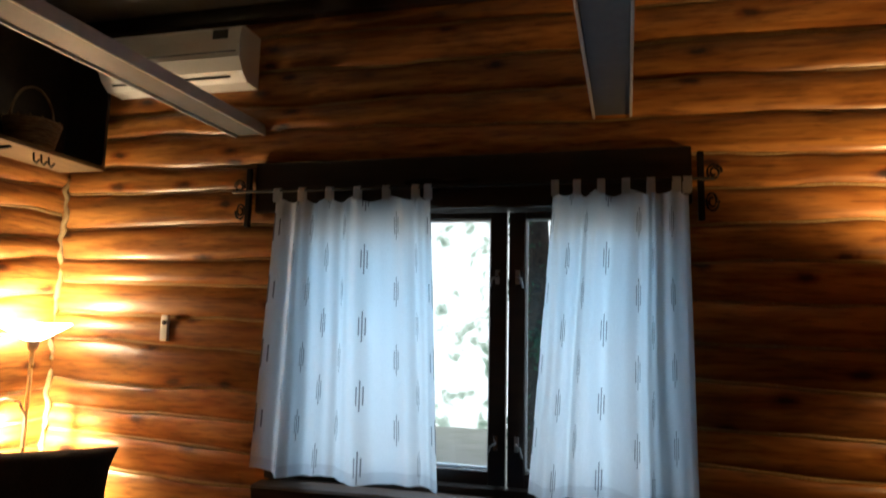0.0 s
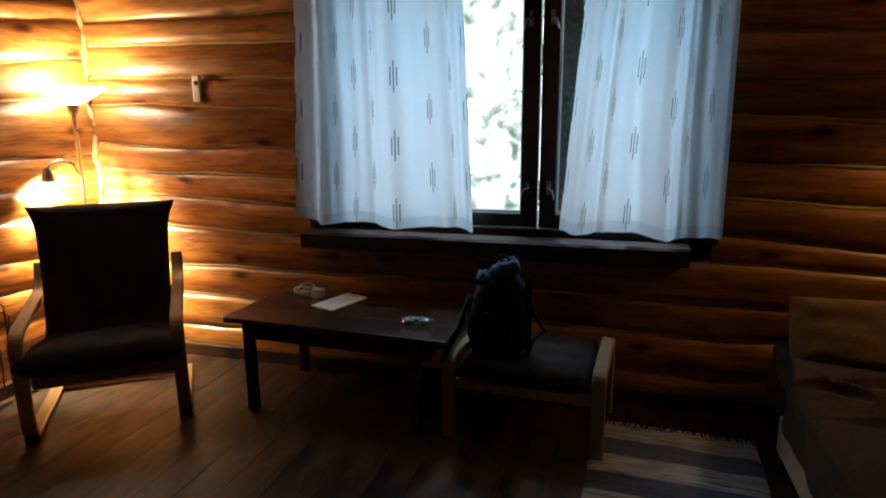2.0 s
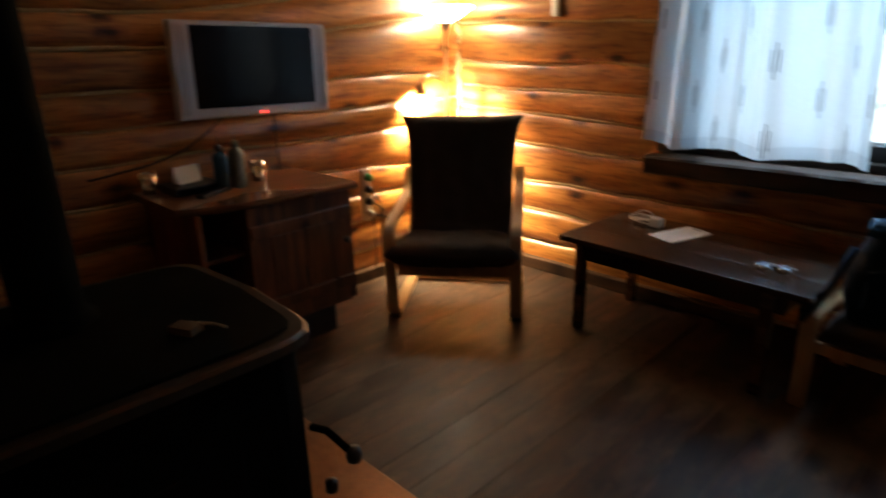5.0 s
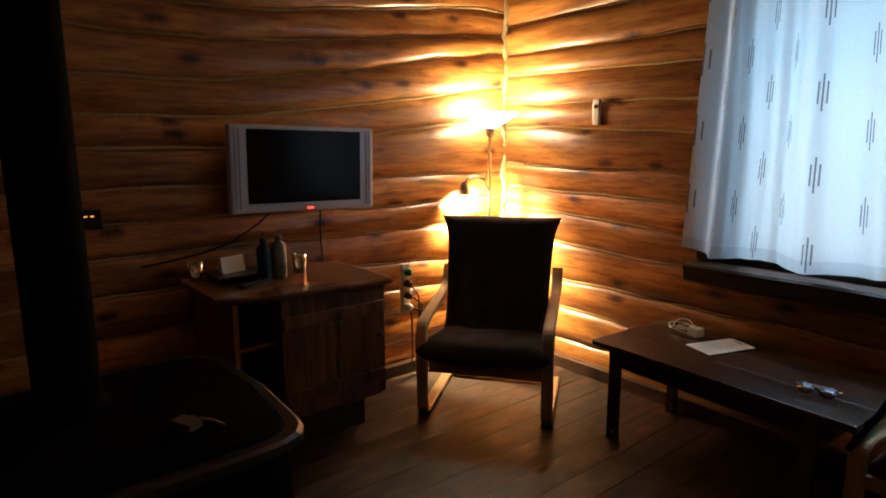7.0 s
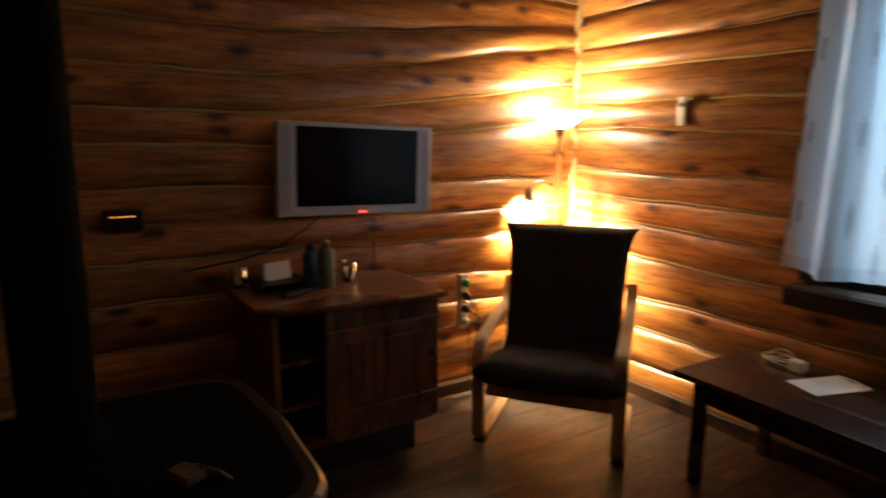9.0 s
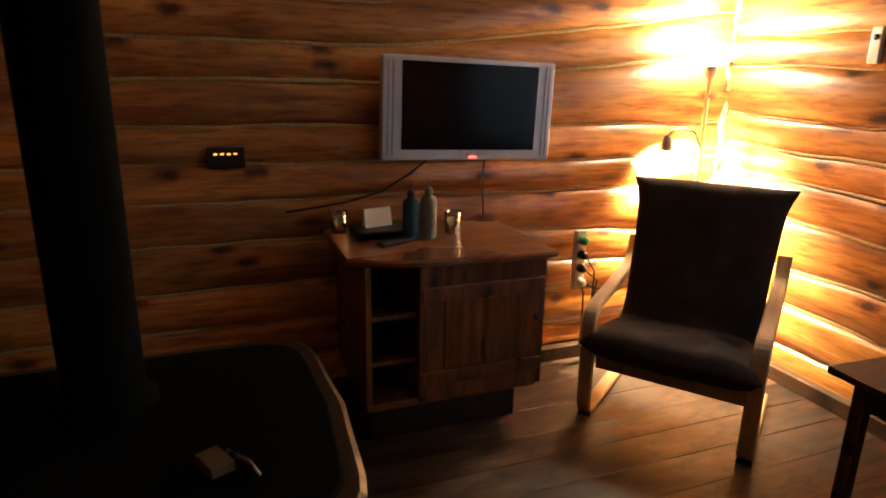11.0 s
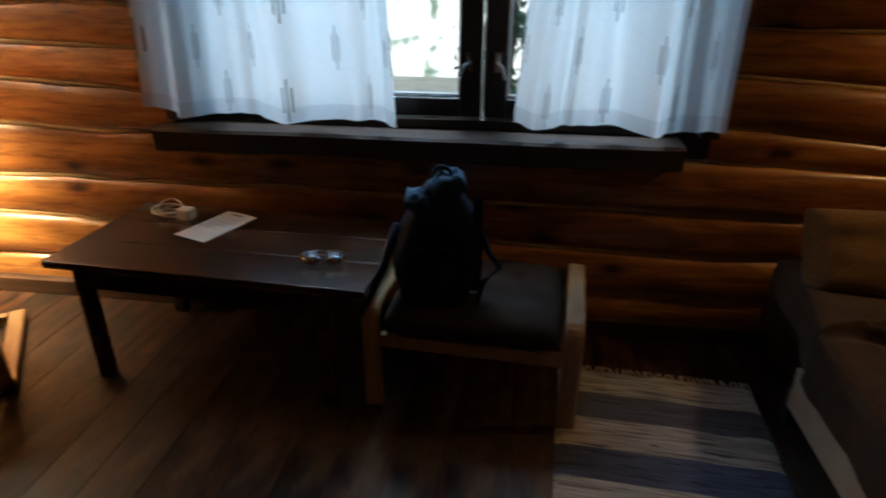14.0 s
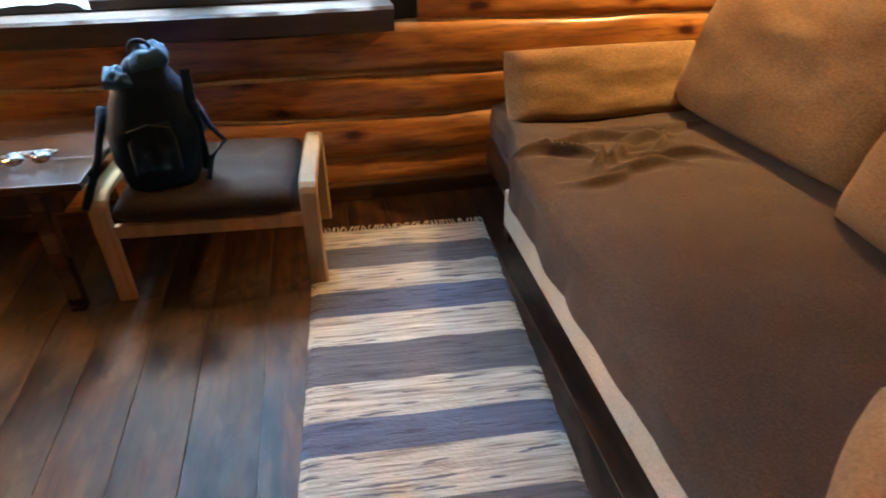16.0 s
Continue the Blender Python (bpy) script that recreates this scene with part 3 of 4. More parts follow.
def armchair(m):
    ch = thing("armchair", "bent birch armchair with a dark brown cushion, facing the room", "armchair", m=m)
    path = arc([(0.62, 0.022), (0.015, 0.022), (-0.005, 0.49), (0.55, 0.56), (0.60, 0.68)], 0.075)
    for sx in (-0.34, 0.282):
        side = part("side_frame", ribbon(path, sx, sx + 0.058, 0.026), BIRCH, ch)
        part("foot", box(sx, sx + 0.058, 0.03, 0.10, 0.0, 0.014, 0.003), BLACKPL, side, "dark felt foot")
    part("front_rail", box(-0.282, 0.282, 0.03, 0.055, 0.235, 0.30, 0.004), BIRCH, ch)
    part("rear_rail", box(-0.282, 0.282, 0.56, 0.60, 0.012, 0.045, 0.004), BIRCH, ch)
    shell = arc([(0.02, 0.33), (0.41, 0.265), (0.59, 0.94)], 0.12)
    for sx in (-0.25, 0.20):
        part("back_post", ribbon(shell, sx, sx + 0.05, 0.022), BIRCH, ch)
    for z, y in ((0.55, 0.49), (0.74, 0.54), (0.88, 0.575)):
        part("back_slat", box(-0.20, 0.20, y - 0.008, y + 0.008, z - 0.03, z + 0.03, 0.004), BIRCH, ch)
    # the cushion bends from the seat into the back
    seat = arc([(-0.045, 0.365), (0.36, 0.325), (0.54, 0.968)], 0.13, 10)
    L = [0.0]
    for a, b in zip(seat, seat[1:]):
        L.append(L[-1] + math.dist(a, b))

    def along(s):
        d = s * L[-1]
        k = max(i for i in range(len(L) - 1) if L[i] <= d + 1e-9)
        f = (d - L[k]) / (L[k + 1] - L[k])
        p, q = Vector((0, *seat[k])), Vector((0, *seat[k + 1]))
        t = (q - p).normalized()
        return p + (q - p) * f, Vector((0, -t.z, t.y))
    nu, nv = 26, 44

    def at(sign):
        def f(i, j):
            u, s = 2 * i / (nu - 1) - 1, j / (nv - 1)
            p, nrm = along(s)
            v = 2 * s - 1
            t = (max(0, 1 - abs(u) ** 7) * max(0, 1 - abs(v) ** 16)) ** 0.5
            crease = 0.016 * math.exp(-((s - 0.36) / 0.03) ** 2) if sign > 0 else 0
            w = 0.300 + 0.030 * max(0.0, 1 - s / 0.3) - 0.022 * math.sin(math.pi * s) + 0.030 * max(0.0, (s - 0.86) / 0.14) ** 2
            n = noise.noise(Vector((u * 2.5, s * 5, sign + 3))) * 0.014 + noise.noise(Vector((u * 5, s * 13, sign + 5))) * 0.010
            thick = 0.045 if s > 0.42 else 0.045 + 0.022 * math.sin(math.pi * s / 0.42) + 0.012 * (1 - s / 0.42)
            return Vector((u * w, 0, 0)) + p + nrm * (sign * (0.006 + thick * t) + n * t - crease * t)
        return f
    bm = grid(nu, nv, at(1))
    merge(bm, grid(nu, nv, at(-1)))
    bm.verts.ensure_lookup_table()
    k = nu * nv
    rim = [i * nv for i in range(nu)] + [(nu - 1) * nv + j for j in range(1, nv)] + [i * nv + nv - 1 for i in range(nu - 2, -1, -1)] + [j for j in range(nv - 2, 0, -1)]
    for a, b in zip(rim, rim[1:] + rim[:1]):
        bm.faces.new([bm.verts[a], bm.verts[b], bm.verts[k + b], bm.verts[k + a]])
    bmesh.ops.recalc_face_normals(bm, faces=list(bm.faces))
    part("cushion", shaded(bm), CUSHION, ch, "dark brown padded cushion")
    return ch


armchair(pose(0.885, -1.0, 0, 0, 0, 37))

# ---- footstool and backpack ----
stool = thing("footstool", "bent birch footstool with a dark brown padded seat", "footstool", m=pose(2.680, -0.668, 0, 0, 0, -4))
spath = arc([(0.0, 0.0), (-0.005, 0.375), (0.46, 0.375), (0.455, 0.0)], 0.07)
for sx in (-0.345, 0.287):
    part("side_frame", ribbon(spath, sx, sx + 0.058, 0.026), BIRCH, stool)
for y in (0.0, 0.44):
    part("rail", box(-0.287, 0.287, y - 0.012, y + 0.012, 0.235, 0.28, 0.004), BIRCH, stool)
sp = pad(0.575, 0.50, 0.10, 24, 22, 0.4, 0.005, 3.0, 8)
bmesh.ops.translate(sp, verts=list(sp.verts), vec=(0, 0.215, 0.325))
part("seat", sp, CUSHION, stool, "dark brown padded seat cushion")


def backpack(x, y, z):
    bp = thing("backpack", "dark navy backpack standing upright on the footstool", "backpack", m=pose(x, y, z, 0, 0, 8))
    nu, nv = 28, 22

    def at(i, j):
        a, h = 2 * math.pi * i / nu, j / (nv - 1)
        wide = 0.098 * (0.55 + 0.9 * math.sin(math.pi * min(1, 0.16 + h * 0.72)) ** 0.8) * (1 - 0.52 * h ** 4)
        deep = 0.080 * (0.7 + 0.5 * math.sin(math.pi * min(1, 0.2 + h * 0.7))) * (1 - 0.45 * h ** 4)
        ca, sa = math.cos(a), math.sin(a)
        sq = (abs(ca) ** 3 + abs(sa) ** 3) ** (-1 / 3)
        n = 1 + 0.10 * noise.noise(Vector((ca * 2, sa * 2, h * 5))) + 0.05 * noise.noise(Vector((ca * 5, sa * 5, h * 11)))
        return Vector((ca * sq * wide * n + 0.02 * h, sa * sq * deep * n, h * 0.38))
    part("body", capped(grid(nu, nv, at, True)), PACK, bp)
    top = pad(0.11, 0.09, 0.07, 14, 12, 0.5, 0.012, 5.0, 3)
    bmesh.ops.transform(top, matrix=pose(0.04, -0.005, 0.375, 5, -18, 0), verts=list(top.verts))
    part("lid", top, PACKTOP, bp, "lighter blue top flap")
    fl = pad(0.08, 0.07, 0.05, 12, 12, 0.5, 0.01, 8.0, 3)
    bmesh.ops.transform(fl, matrix=pose(-0.05, -0.03, 0.335, 25, 12, 0), verts=list(fl.verts))
    part("pocket_top", fl, PACKTOP, bp, "lighter blue pocket edge")
    pk = pad(0.14, 0.17, 0.04, 14, 14, 0.5, 0.006, 9.0, 4)
    bmesh.ops.transform(pk, matrix=pose(0, -0.083, 0.14, 84, 0, 0), verts=list(pk.verts))
    part("pocket", pk, PACK, bp)
    part("zip", tube([(-0.06, -0.100, 0.20), (0.0, -0.104, 0.215), (0.06, -0.100, 0.20)], 0.003, 6), PACK, bp)
    part("loop", tube([(0.02 + 0.03 * math.cos(a * 0.4), 0.0, 0.40 + 0.03 * math.sin(a * 0.4)) for a in range(9)], 0.006, 6), PACK, bp)
    part("strap", ribbon([(-0.02, 0.34), (-0.06, 0.25), (-0.05, 0.12), (0.0, 0.02), (0.02, 0.008)], 0.115, 0.145, 0.012, 0.003), PACK, bp)
    part("strap", tube([(0.12, -0.03, 0.30), (0.165, -0.04, 0.17), (0.20, -0.05, 0.12), (0.15, -0.05, 0.07), (0.13, -0.08, 0.01)], 0.009, 6), PACK, bp)
    part("strap", tube([(-0.115, -0.03, 0.26), (-0.16, -0.05, 0.12), (-0.20, -0.05, 0.04), (-0.235, -0.08, -0.03)], 0.012, 6), PACK, bp)
    return bp


backpack(2.555, -0.545, 0.376)

# ---- coffee table ----
table = thing("coffee_table", "low dark-stained wooden coffee table under the window", "table", m=Matrix.Translation((1.83, -0.41, 0)) @ pose(0, 0, 0, 0, 0, -3) @ Matrix.Translation((-1.83, 0.41, 0)))
for k in range(3):
    y0 = -0.695 + k * 0.19
    part("tabletop_board", box(1.285, 2.385, y0, y0 + 0.187, 0.438, 0.466, 0.005), TABLEWOOD, table)
ap = box(1.37, 2.30, -0.665, -0.645, 0.36, 0.438, 0.003)
part("apron", ap, DARKWOOD, table)
part("apron", box(1.37, 2.30, -0.175, -0.155, 0.36, 0.438, 0.003), DARKWOOD, table)
for x in (1.36, 2.29):
    part("apron", box(x - 0.01, x + 0.01, -0.64, -0.18, 0.36, 0.438, 0.003), DARKWOOD, table)
for x in (1.392, 2.235):
    for y in (-0.650, -0.18):
        part("leg", box(x - 0.022, x + 0.022, y - 0.022, y + 0.022, 0, 0.438, 0.005), TABLEWOOD, table)
sheet = thing("paper_sheet", "white printed sheet of paper lying on the coffee table", "paper", m=pose(1.705, -0.31, 0.4675, 0, 0, -20))
part("page", grid(8, 10, lambda i, j: Vector((-0.075 + 0.15 * i / 7, -0.13 + 0.26 * j / 9, 0.001 + 0.003 * math.sin(i / 7 * 3) * (j / 9)))), PAPER, sheet)
for k, (w, y) in enumerate(((0.05, 0.105), (0.09, 0.06), (0.10, 0.03), (0.08, 0.0), (0.10, -0.03))):
    part("print_line", box(-w / 2, w / 2, y - (0.004 if k == 0 else 0.0012), y + (0.004 if k == 0 else 0.0012), 0.0052, 0.0058, 0), SILVER if k else BLACKPL, sheet, "printed line")
glasses = thing("sunglasses", "dark folded sunglasses lying on the coffee table", "sunglasses", m=pose(2.19, -0.54, 0.467, 0, 0, 6))
for sx in (-0.036, 0.036):
    lens = lathe([(0.0, 0.0), (0.018, 0.001), (0.027, 0.004), (0.027, 0.007), (0.0, 0.009)], 0, 0, 0, 18)
    bmesh.ops.transform(lens, matrix=pose(sx, -0.03, 0.022, 40, 0, 0) @ Matrix.Diagonal((1.05, 0.85, 1, 1)), verts=list(lens.verts))
    part("lens", lens, MIRROR, glasses, "glossy dark lens")
    part("temple", tube([(sx * 1.9, -0.028, 0.034), (sx * 1.9, 0.02, 0.02), (sx * 0.9, 0.055, 0.012), (-sx * 0.6, 0.062, 0.008)], 0.003, 6), STEEL, glasses)
part("bridge", tube([(-0.012, -0.032, 0.036), (0, -0.036, 0.040), (0.012, -0.032, 0.036)], 0.003, 6), STEEL, glasses)
charger = thing("phone_charger", "white phone charger with a tangled white cable", "charger", m=pose(1.50, -0.24, 0.466, 0, 0, -10))
part("plug", box(0.03, 0.09, -0.03, 0.02, 0, 0.045, 0.008), WHITEPL, charger)
loops = [(0.055 * math.cos(a * 0.5) * (1 + 0.3 * math.sin(a * 0.23)) - 0.03, 0.045 * math.sin(a * 0.5) + 0.01, 0.006 + 0.022 * (1 + math.sin(a * 0.37)) / 2 + (0.035 if 12 < a < 20 else 0) * math.sin((a - 12) / 8 * math.pi)) for a in range(44)]
part("cable", tube(loops, 0.0035, 6), WHITEPL, charger)

# ---- floor lamp ----
fl = thing("floor_lamp", "lit steel floor lamp with a white bowl and a reading arm", "lamp", m=pose(0.18, -0.3, 0))
part("base", lathe([(0.0, 0.0), (0.125, 0.0), (0.13, 0.012), (0.12, 0.022), (0.03, 0.032), (0.0, 0.033)], sides=28), STEEL, fl)
part("pole", lathe([(0.011, 0.03), (0.011, 1.40), (0.02, 1.405), (0.034, 1.455), (0.034, 1.46), (0.0, 1.46)], sides=16), STEEL, fl)
part("bowl", lathe([(0.032, 1.455), (0.07, 1.475), (0.165, 1.535), (0.170, 1.545), (0.162, 1.543), (0.066, 1.482), (0.0, 1.468)], sides=32, cap=False), BOWL, fl, "glowing white frosted bowl")
neck = part("reading_arm", tube([(0.0, 0.0, 0.90), (0.012, -0.01, 1.06), (0.0, -0.05, 1.145), (-0.02, -0.11, 1.165), (-0.035, -0.155, 1.15), (-0.042, -0.17, 1.12)], 0.007, 8), STEEL, fl)
part("reading_shade", lathe([(0.012, 0.075), (0.02, 0.06), (0.038, 0.0), (0.035, 0.0), (0.016, 0.058)], -0.043, -0.173, 1.055, 20, False), STEEL, fl, "small steel cone shade")
cord = [(0.10, -0.20, 0.03), (0.12, -0.35, 0.012), (0.16, -0.5, 0.01), (0.13, -0.7, 0.012), (0.10, -0.86, 0.02), (0.14, -0.88, 0.18), (0.15, -0.89, 0.36), (0.125, -0.905, 0.46)]
hung("cord", tube(cord, 0.005, 6), BLACKPL, fl, "black power cord")

# ---- television ----
tv = thing("television", "silver flat television with a dark screen hung on the logs", "television", m=pose(0.175, -1.535, 1.25, -1.4, 0, 0))
w, h = 0.385, 0.207
shell = box(-0.05, 0.0, -w, w, -h, h, 0.012, 3)
part("casing", shell, SILVER, tv)
part("screen", box(0.0005, 0.004, -w + 0.082, w - 0.082, -h + 0.045, h - 0.02, 0.002), SCREEN, tv, "dark glossy screen")
for s in (-1, 1):
    part("speaker_groove", box(0.0, 0.003, s * (w - 0.045) - 0.004, s * (w - 0.045) + 0.004, -h + 0.02, h - 0.02, 0.001), GROOVE, tv)
    part("speaker_groove", box(0.0, 0.003, s * (w - 0.025) - 0.003, s * (w - 0.025) + 0.003, -h + 0.02, h - 0.02, 0.001), GROOVE, tv)
part("maker_badge", box(0.004, 0.006, -0.03, 0.03, -h + 0.033, -h + 0.041, 0.001), WHITEPL, tv)
part("power_light", box(0.0, 0.004, 0.0, 0.03, -h + 0.012, -h + 0.018, 0.001), REDLED, tv, "small red standby light")
part("wall_mount", box(-0.13, -0.05, -0.10, 0.10, -0.10, 0.10, 0.004), BLACKPL, tv)
hung("cord", tube([(0.115, -1.44, 1.05), (0.085, -1.43, 0.92), (0.075, -1.42, 0.82), (0.08, -1.41, 0.62)], 0.005, 6), BLACKPL, tv, "black cord")
hung("cord", tube([(0.115, -1.70, 1.05), (0.09, -1.78, 0.98), (0.08, -1.90, 0.91), (0.075, -2.05, 0.87), (0.07, -2.3, 0.84)], 0.005, 6), BLACKPL, tv, "black cord")

# ---- cabinet under the television ----
cab = thing("cabinet", "reddish brown wooden cabinet with open shelves beside a door", "cabinet")


def curved_top():
    n = 30

    def at(i, j):
        y = -2.15 + (2.15 - 1.385) * i / (n - 1)
        front = 0.680 - 0.037 * max(0.0, (-1.40 - y) / 0.53) ** 1.3 - 0.07 * max(0.0, (-1.93 - y) / 0.22) ** 1.5
        ring = ((0.09, 0.765), (front - 0.008, 0.765), (front, 0.757), (front, 0.745), (front - 0.008, 0.737), (0.09, 0.737))
        return Vector((ring[j][0], y, ring[j][1]))
    return capped(shaded(grid(n, 6, at, False, True), True))


part("top", curved_top(), CABTOP, cab)
part("plinth", box(0.14, 0.50, -2.06, -1.44, 0.0, 0.18, 0.004), DARKWOOD, cab)
part("bottom", box(0.10, 0.60, -2.10, -1.40, 0.18, 0.21, 0.003), CABWOOD, cab)
for y in (-2.10, -1.90, -1.42):
    part("side_panel", box(0.10, 0.595, y, y + 0.022, 0.21, 0.737, 0.003), CABWOOD, cab)
part("back_panel", box(0.08, 0.10, -2.1, -1.4, 0.21, 0.737, 0.002), DARKWOOD, cab)
for z in (0.355, 0.535):
    part("shelf", box(0.10, 0.55, -2.078, -1.90, z - 0.018, z, 0.003), CABWOOD, cab)
door = part("door", box(0.598, 0.618, -1.905, -1.390, 0.20, 0.735, 0.004), CABWOOD, cab)
for z0, z1 in ((0.27, 0.32), (0.60, 0.655)):
    part("cross_batten", box(0.616, 0.634, -1.90, -1.40, z0, z1, 0.005), CABWOOD, door)
for y in (-1.735, -1.565):
    part("door_board", box(0.616, 0.624, y - 0.075, y + 0.075, 0.325, 0.595, 0.004), CABWOOD, door)
part("knob", lathe([(0.0, 0.03), (0.014, 0.026), (0.016, 0.016), (0.008, 0.0), (0.0, 0.0)], 0, 0, 0, 14), DARKWOOD, door).matrix_local = pose(0.63, -1.44, 0.50, 0, 90, 0)


def bottle(x, y, mat, top, hgt, label):
    b = thing("bottle", label, "bottle", "bottles on the cabinet", m=pose(x, y, 0.765))
    part("body", lathe([(0.0, 0.0), (0.03, 0.0), (0.033, 0.006), (0.033, hgt * 0.72), (0.028, hgt * 0.79), (0.014, hgt * 0.84), (0.013, hgt * 0.87), (0.0, hgt * 0.87)], sides=20), mat, b)
    part("cap", lathe([(0.0, hgt * 0.86), (0.016, hgt * 0.86), (0.016, hgt * 0.96), (0.008, hgt), (0.0, hgt)], sides=16), top, b)
    part("nozzle", tube([(0, 0, hgt), (0.001, 0, hgt + 0.03)], 0.003, 6), top, b)
    part("paper_label", lathe([(0.0336, hgt * 0.22), (0.0336, hgt * 0.60)], sides=20, cap=False), mat, b)


bottle(0.345, -1.853, BOTTLE_A, BLACKPL, 0.195, "dark teal bottle with a black cap on the cabinet")
bottle(0.345, -1.780, BOTTLE_B, BOTTLE_B, 0.205, "olive grey bottle standing on the cabinet")
gl = thing("drinking_glass", "clear drinking glass standing on the cabinet", "glass", m=pose(0.29, -1.655, 0.765))
part("glass_body", lathe([(0.0, 0.0), (0.03, 0.0), (0.036, 0.09), (0.034, 0.09), (0.028, 0.006), (0.0, 0.006)], sides=22, cap=False), GLASS, gl)
cd = thing("folded_card", "white folded card standing on a black box", "card", m=pose(0.25, -1.955, 0.80, 0, 0, 14))
part("leaf", box(-0.003, 0.0, -0.06, 0.06, 0.0, 0.075, 0.0008), PAPER, cd).matrix_local = pose(0, 0, 0, 0, -12, 0)
part("leaf", box(-0.003, 0.0, -0.06, 0.06, 0.0, 0.075, 0.0008), PAPER, cd).matrix_local = pose(-0.032, 0, 0, 0, 12, 0)
bx = thing("receiver_box", "small black plastic receiver box on the cabinet", "receiver", m=pose(0.24, -1.97, 0.765))
part("case", box(-0.08, 0.09, -0.09, 0.12, 0, 0.034, 0.005), BLACKPL, bx)
part("front", box(0.09, 0.093, -0.08, 0.11, 0.005, 0.028, 0.001), SCREEN, bx)
gl2 = copy_thing(gl, pose(0.16, -2.10, 0.765))
ph = thing("remote_control", "black remote control lying on the cabinet", "remote", m=pose(0.40, -1.93, 0.765, 0, 0, 25))
part("case", box(-0.022, 0.022, -0.08, 0.08, 0, 0.018, 0.005), BLACKPL, ph)

# power strip on the west wall
ps = thing("power_strip", "white power strip with plugs, upright on the log wall", "power strip", m=pose(0.10, -0.913, 0.53))
part("strip", box(0.0, 0.035, -0.028, 0.028, -0.15, 0.15, 0.008), WHITEPL, ps)
for k, mt in enumerate((GREENPL, BLACKPL, BLACKPL, WHITEPL)):
    z = 0.105 - k * 0.07
    part("plug", lathe([(0.0, 0.0), (0.022, 0.0), (0.021, 0.03), (0.012, 0.045), (0.0, 0.046)], sides=14), mt, ps).matrix_local = pose(0.036, 0.0, z, 0, 90, 0)
for k in range(3):
    hung("cord", tube([(0.17, -0.91, 0.565 - k * 0.07), (0.21, -0.88 + k * 0.02, 0.50 - k * 0.05), (0.18, -0.86, 0.30), (0.15, -0.84 + 0.03 * k, 0.10), (0.17, -0.80, 0.012), (0.20, -0.70 - 0.06 * k, 0.008)], 0.0045, 6), BLACKPL, ps, "thin black cord")

# small fixtures on the walls
sw = thing("thermostat", "small white thermostat box on the log wall", "thermostat", m=pose(0.80, -0.062, 1.535))
part("case", box(-0.022, 0.022, -0.022, 0.0, -0.07, 0.07, 0.005), WHITEPL, sw)
part("dial", lathe([(0.0, 0.0), (0.012, 0.0), (0.011, 0.006), (0.0, 0.007)], sides=14), BEAMPAINT, sw).matrix_local = pose(0, -0.022, 0.03, 90, 0, 0)
dsw = thing("light_switch", "white double light switch on the log wall", "switch", m=pose(0.066, -3.03, 1.21))
part("plate", box(0.0, 0.012, -0.04, 0.04, -0.075, 0.075, 0.004), WHITEPL, dsw)
for z in (-0.035, 0.035):
    part("rocker", box(0.012, 0.018, -0.028, 0.028, z - 0.03, z + 0.03, 0.003), WHITEPL, dsw)
sk = thing("wall_socket", "white wall socket on the log wall", "socket", m=pose(0.066, -3.03, 0.93))
part("plate", box(0.0, 0.012, -0.04, 0.04, -0.04, 0.04, 0.004), WHITEPL, sk)
rt = thing("router", "small black box with orange lights on the log wall", "router", m=pose(0.066, -2.51, 1.07))
part("case", box(0.0, 0.03, -0.07, 0.07, -0.04, 0.04, 0.006), BLACKPL, rt)
ORANGE = glowing("orange_led", (1.0, 0.35, 0.05), 1.2)
for k in range(4):
    part("indicator", box(0.030, 0.032, -0.045 + 0.024 * k, -0.032 + 0.024 * k, 0.012, 0.018, 0), ORANGE, rt, "small orange light")

# air conditioner
ac = thing("air_conditioner", "white split air conditioner under the ceiling", "air conditioner", m=pose(0.83, -0.065, 2.995))
prof = [(0.0, -0.145), (-0.11, -0.145), (-0.165, -0.10), (-0.20, -0.035), (-0.205, 0.06), (-0.195, 0.12), (-0.165, 0.148), (0.0, 0.15)]
part("casing", capped(shaded(grid(2, len(prof), lambda i, j: Vector((-0.44 + 0.88 * i, prof[j][0], prof[j][1])), False, True), True)), WHITEPL, ac)
part("outlet_flap", box(-0.38, 0.36, -0.150, -0.142, -0.128, -0.118, 0.002), BLACKPL, ac, "dark air outlet slot")
part("panel_line", box(-0.42, 0.42, -0.2085, -0.2035, -0.012, -0.005, 0.001), BEAMPAINT, ac)
part("energy_label", box(0.28, 0.37, -0.208, -0.2035, 0.065, 0.115, 0.001), BLACKPL, ac, "small dark sticker")

# hanging shelf with basket
shf = thing("wall_shelf", "dark open wall shelf with a pale bottom board", "shelf")
part("bottom_board", box(0.06, 0.36, -2.0, -0.115, 2.41, 2.435, 0.004), SILLWOOD, shf, "pale wooden bottom board").data.materials[0] = SHELFWOOD
part("back_panel", box(0.066, 0.085, -2.0, -0.115, 2.435, 3.2, 0.003), DARKWOOD, shf)
part("end_panel", box(0.085, 0.36, -0.135, -0.115, 2.435, 3.2, 0.004), DARKWOOD, shf)
for y in (-0.65, -1.5):
    part("bracket", tube([(0.07, y, 2.20), (0.075, y, 2.36), (0.16, y, 2.40), (0.30, y, 2.405)], 0.009, 8), IRON, shf, "black iron bracket")
    part("scroll", tube([(0.11 + 0.04 * math.cos(a * 0.5), y, 2.30 + 0.04 * math.sin(a * 0.5)) for a in range(10)], 0.006, 6), IRON, shf)
hk = thing("coat_hooks", "black wrought iron hooks under the shelf", "hooks")
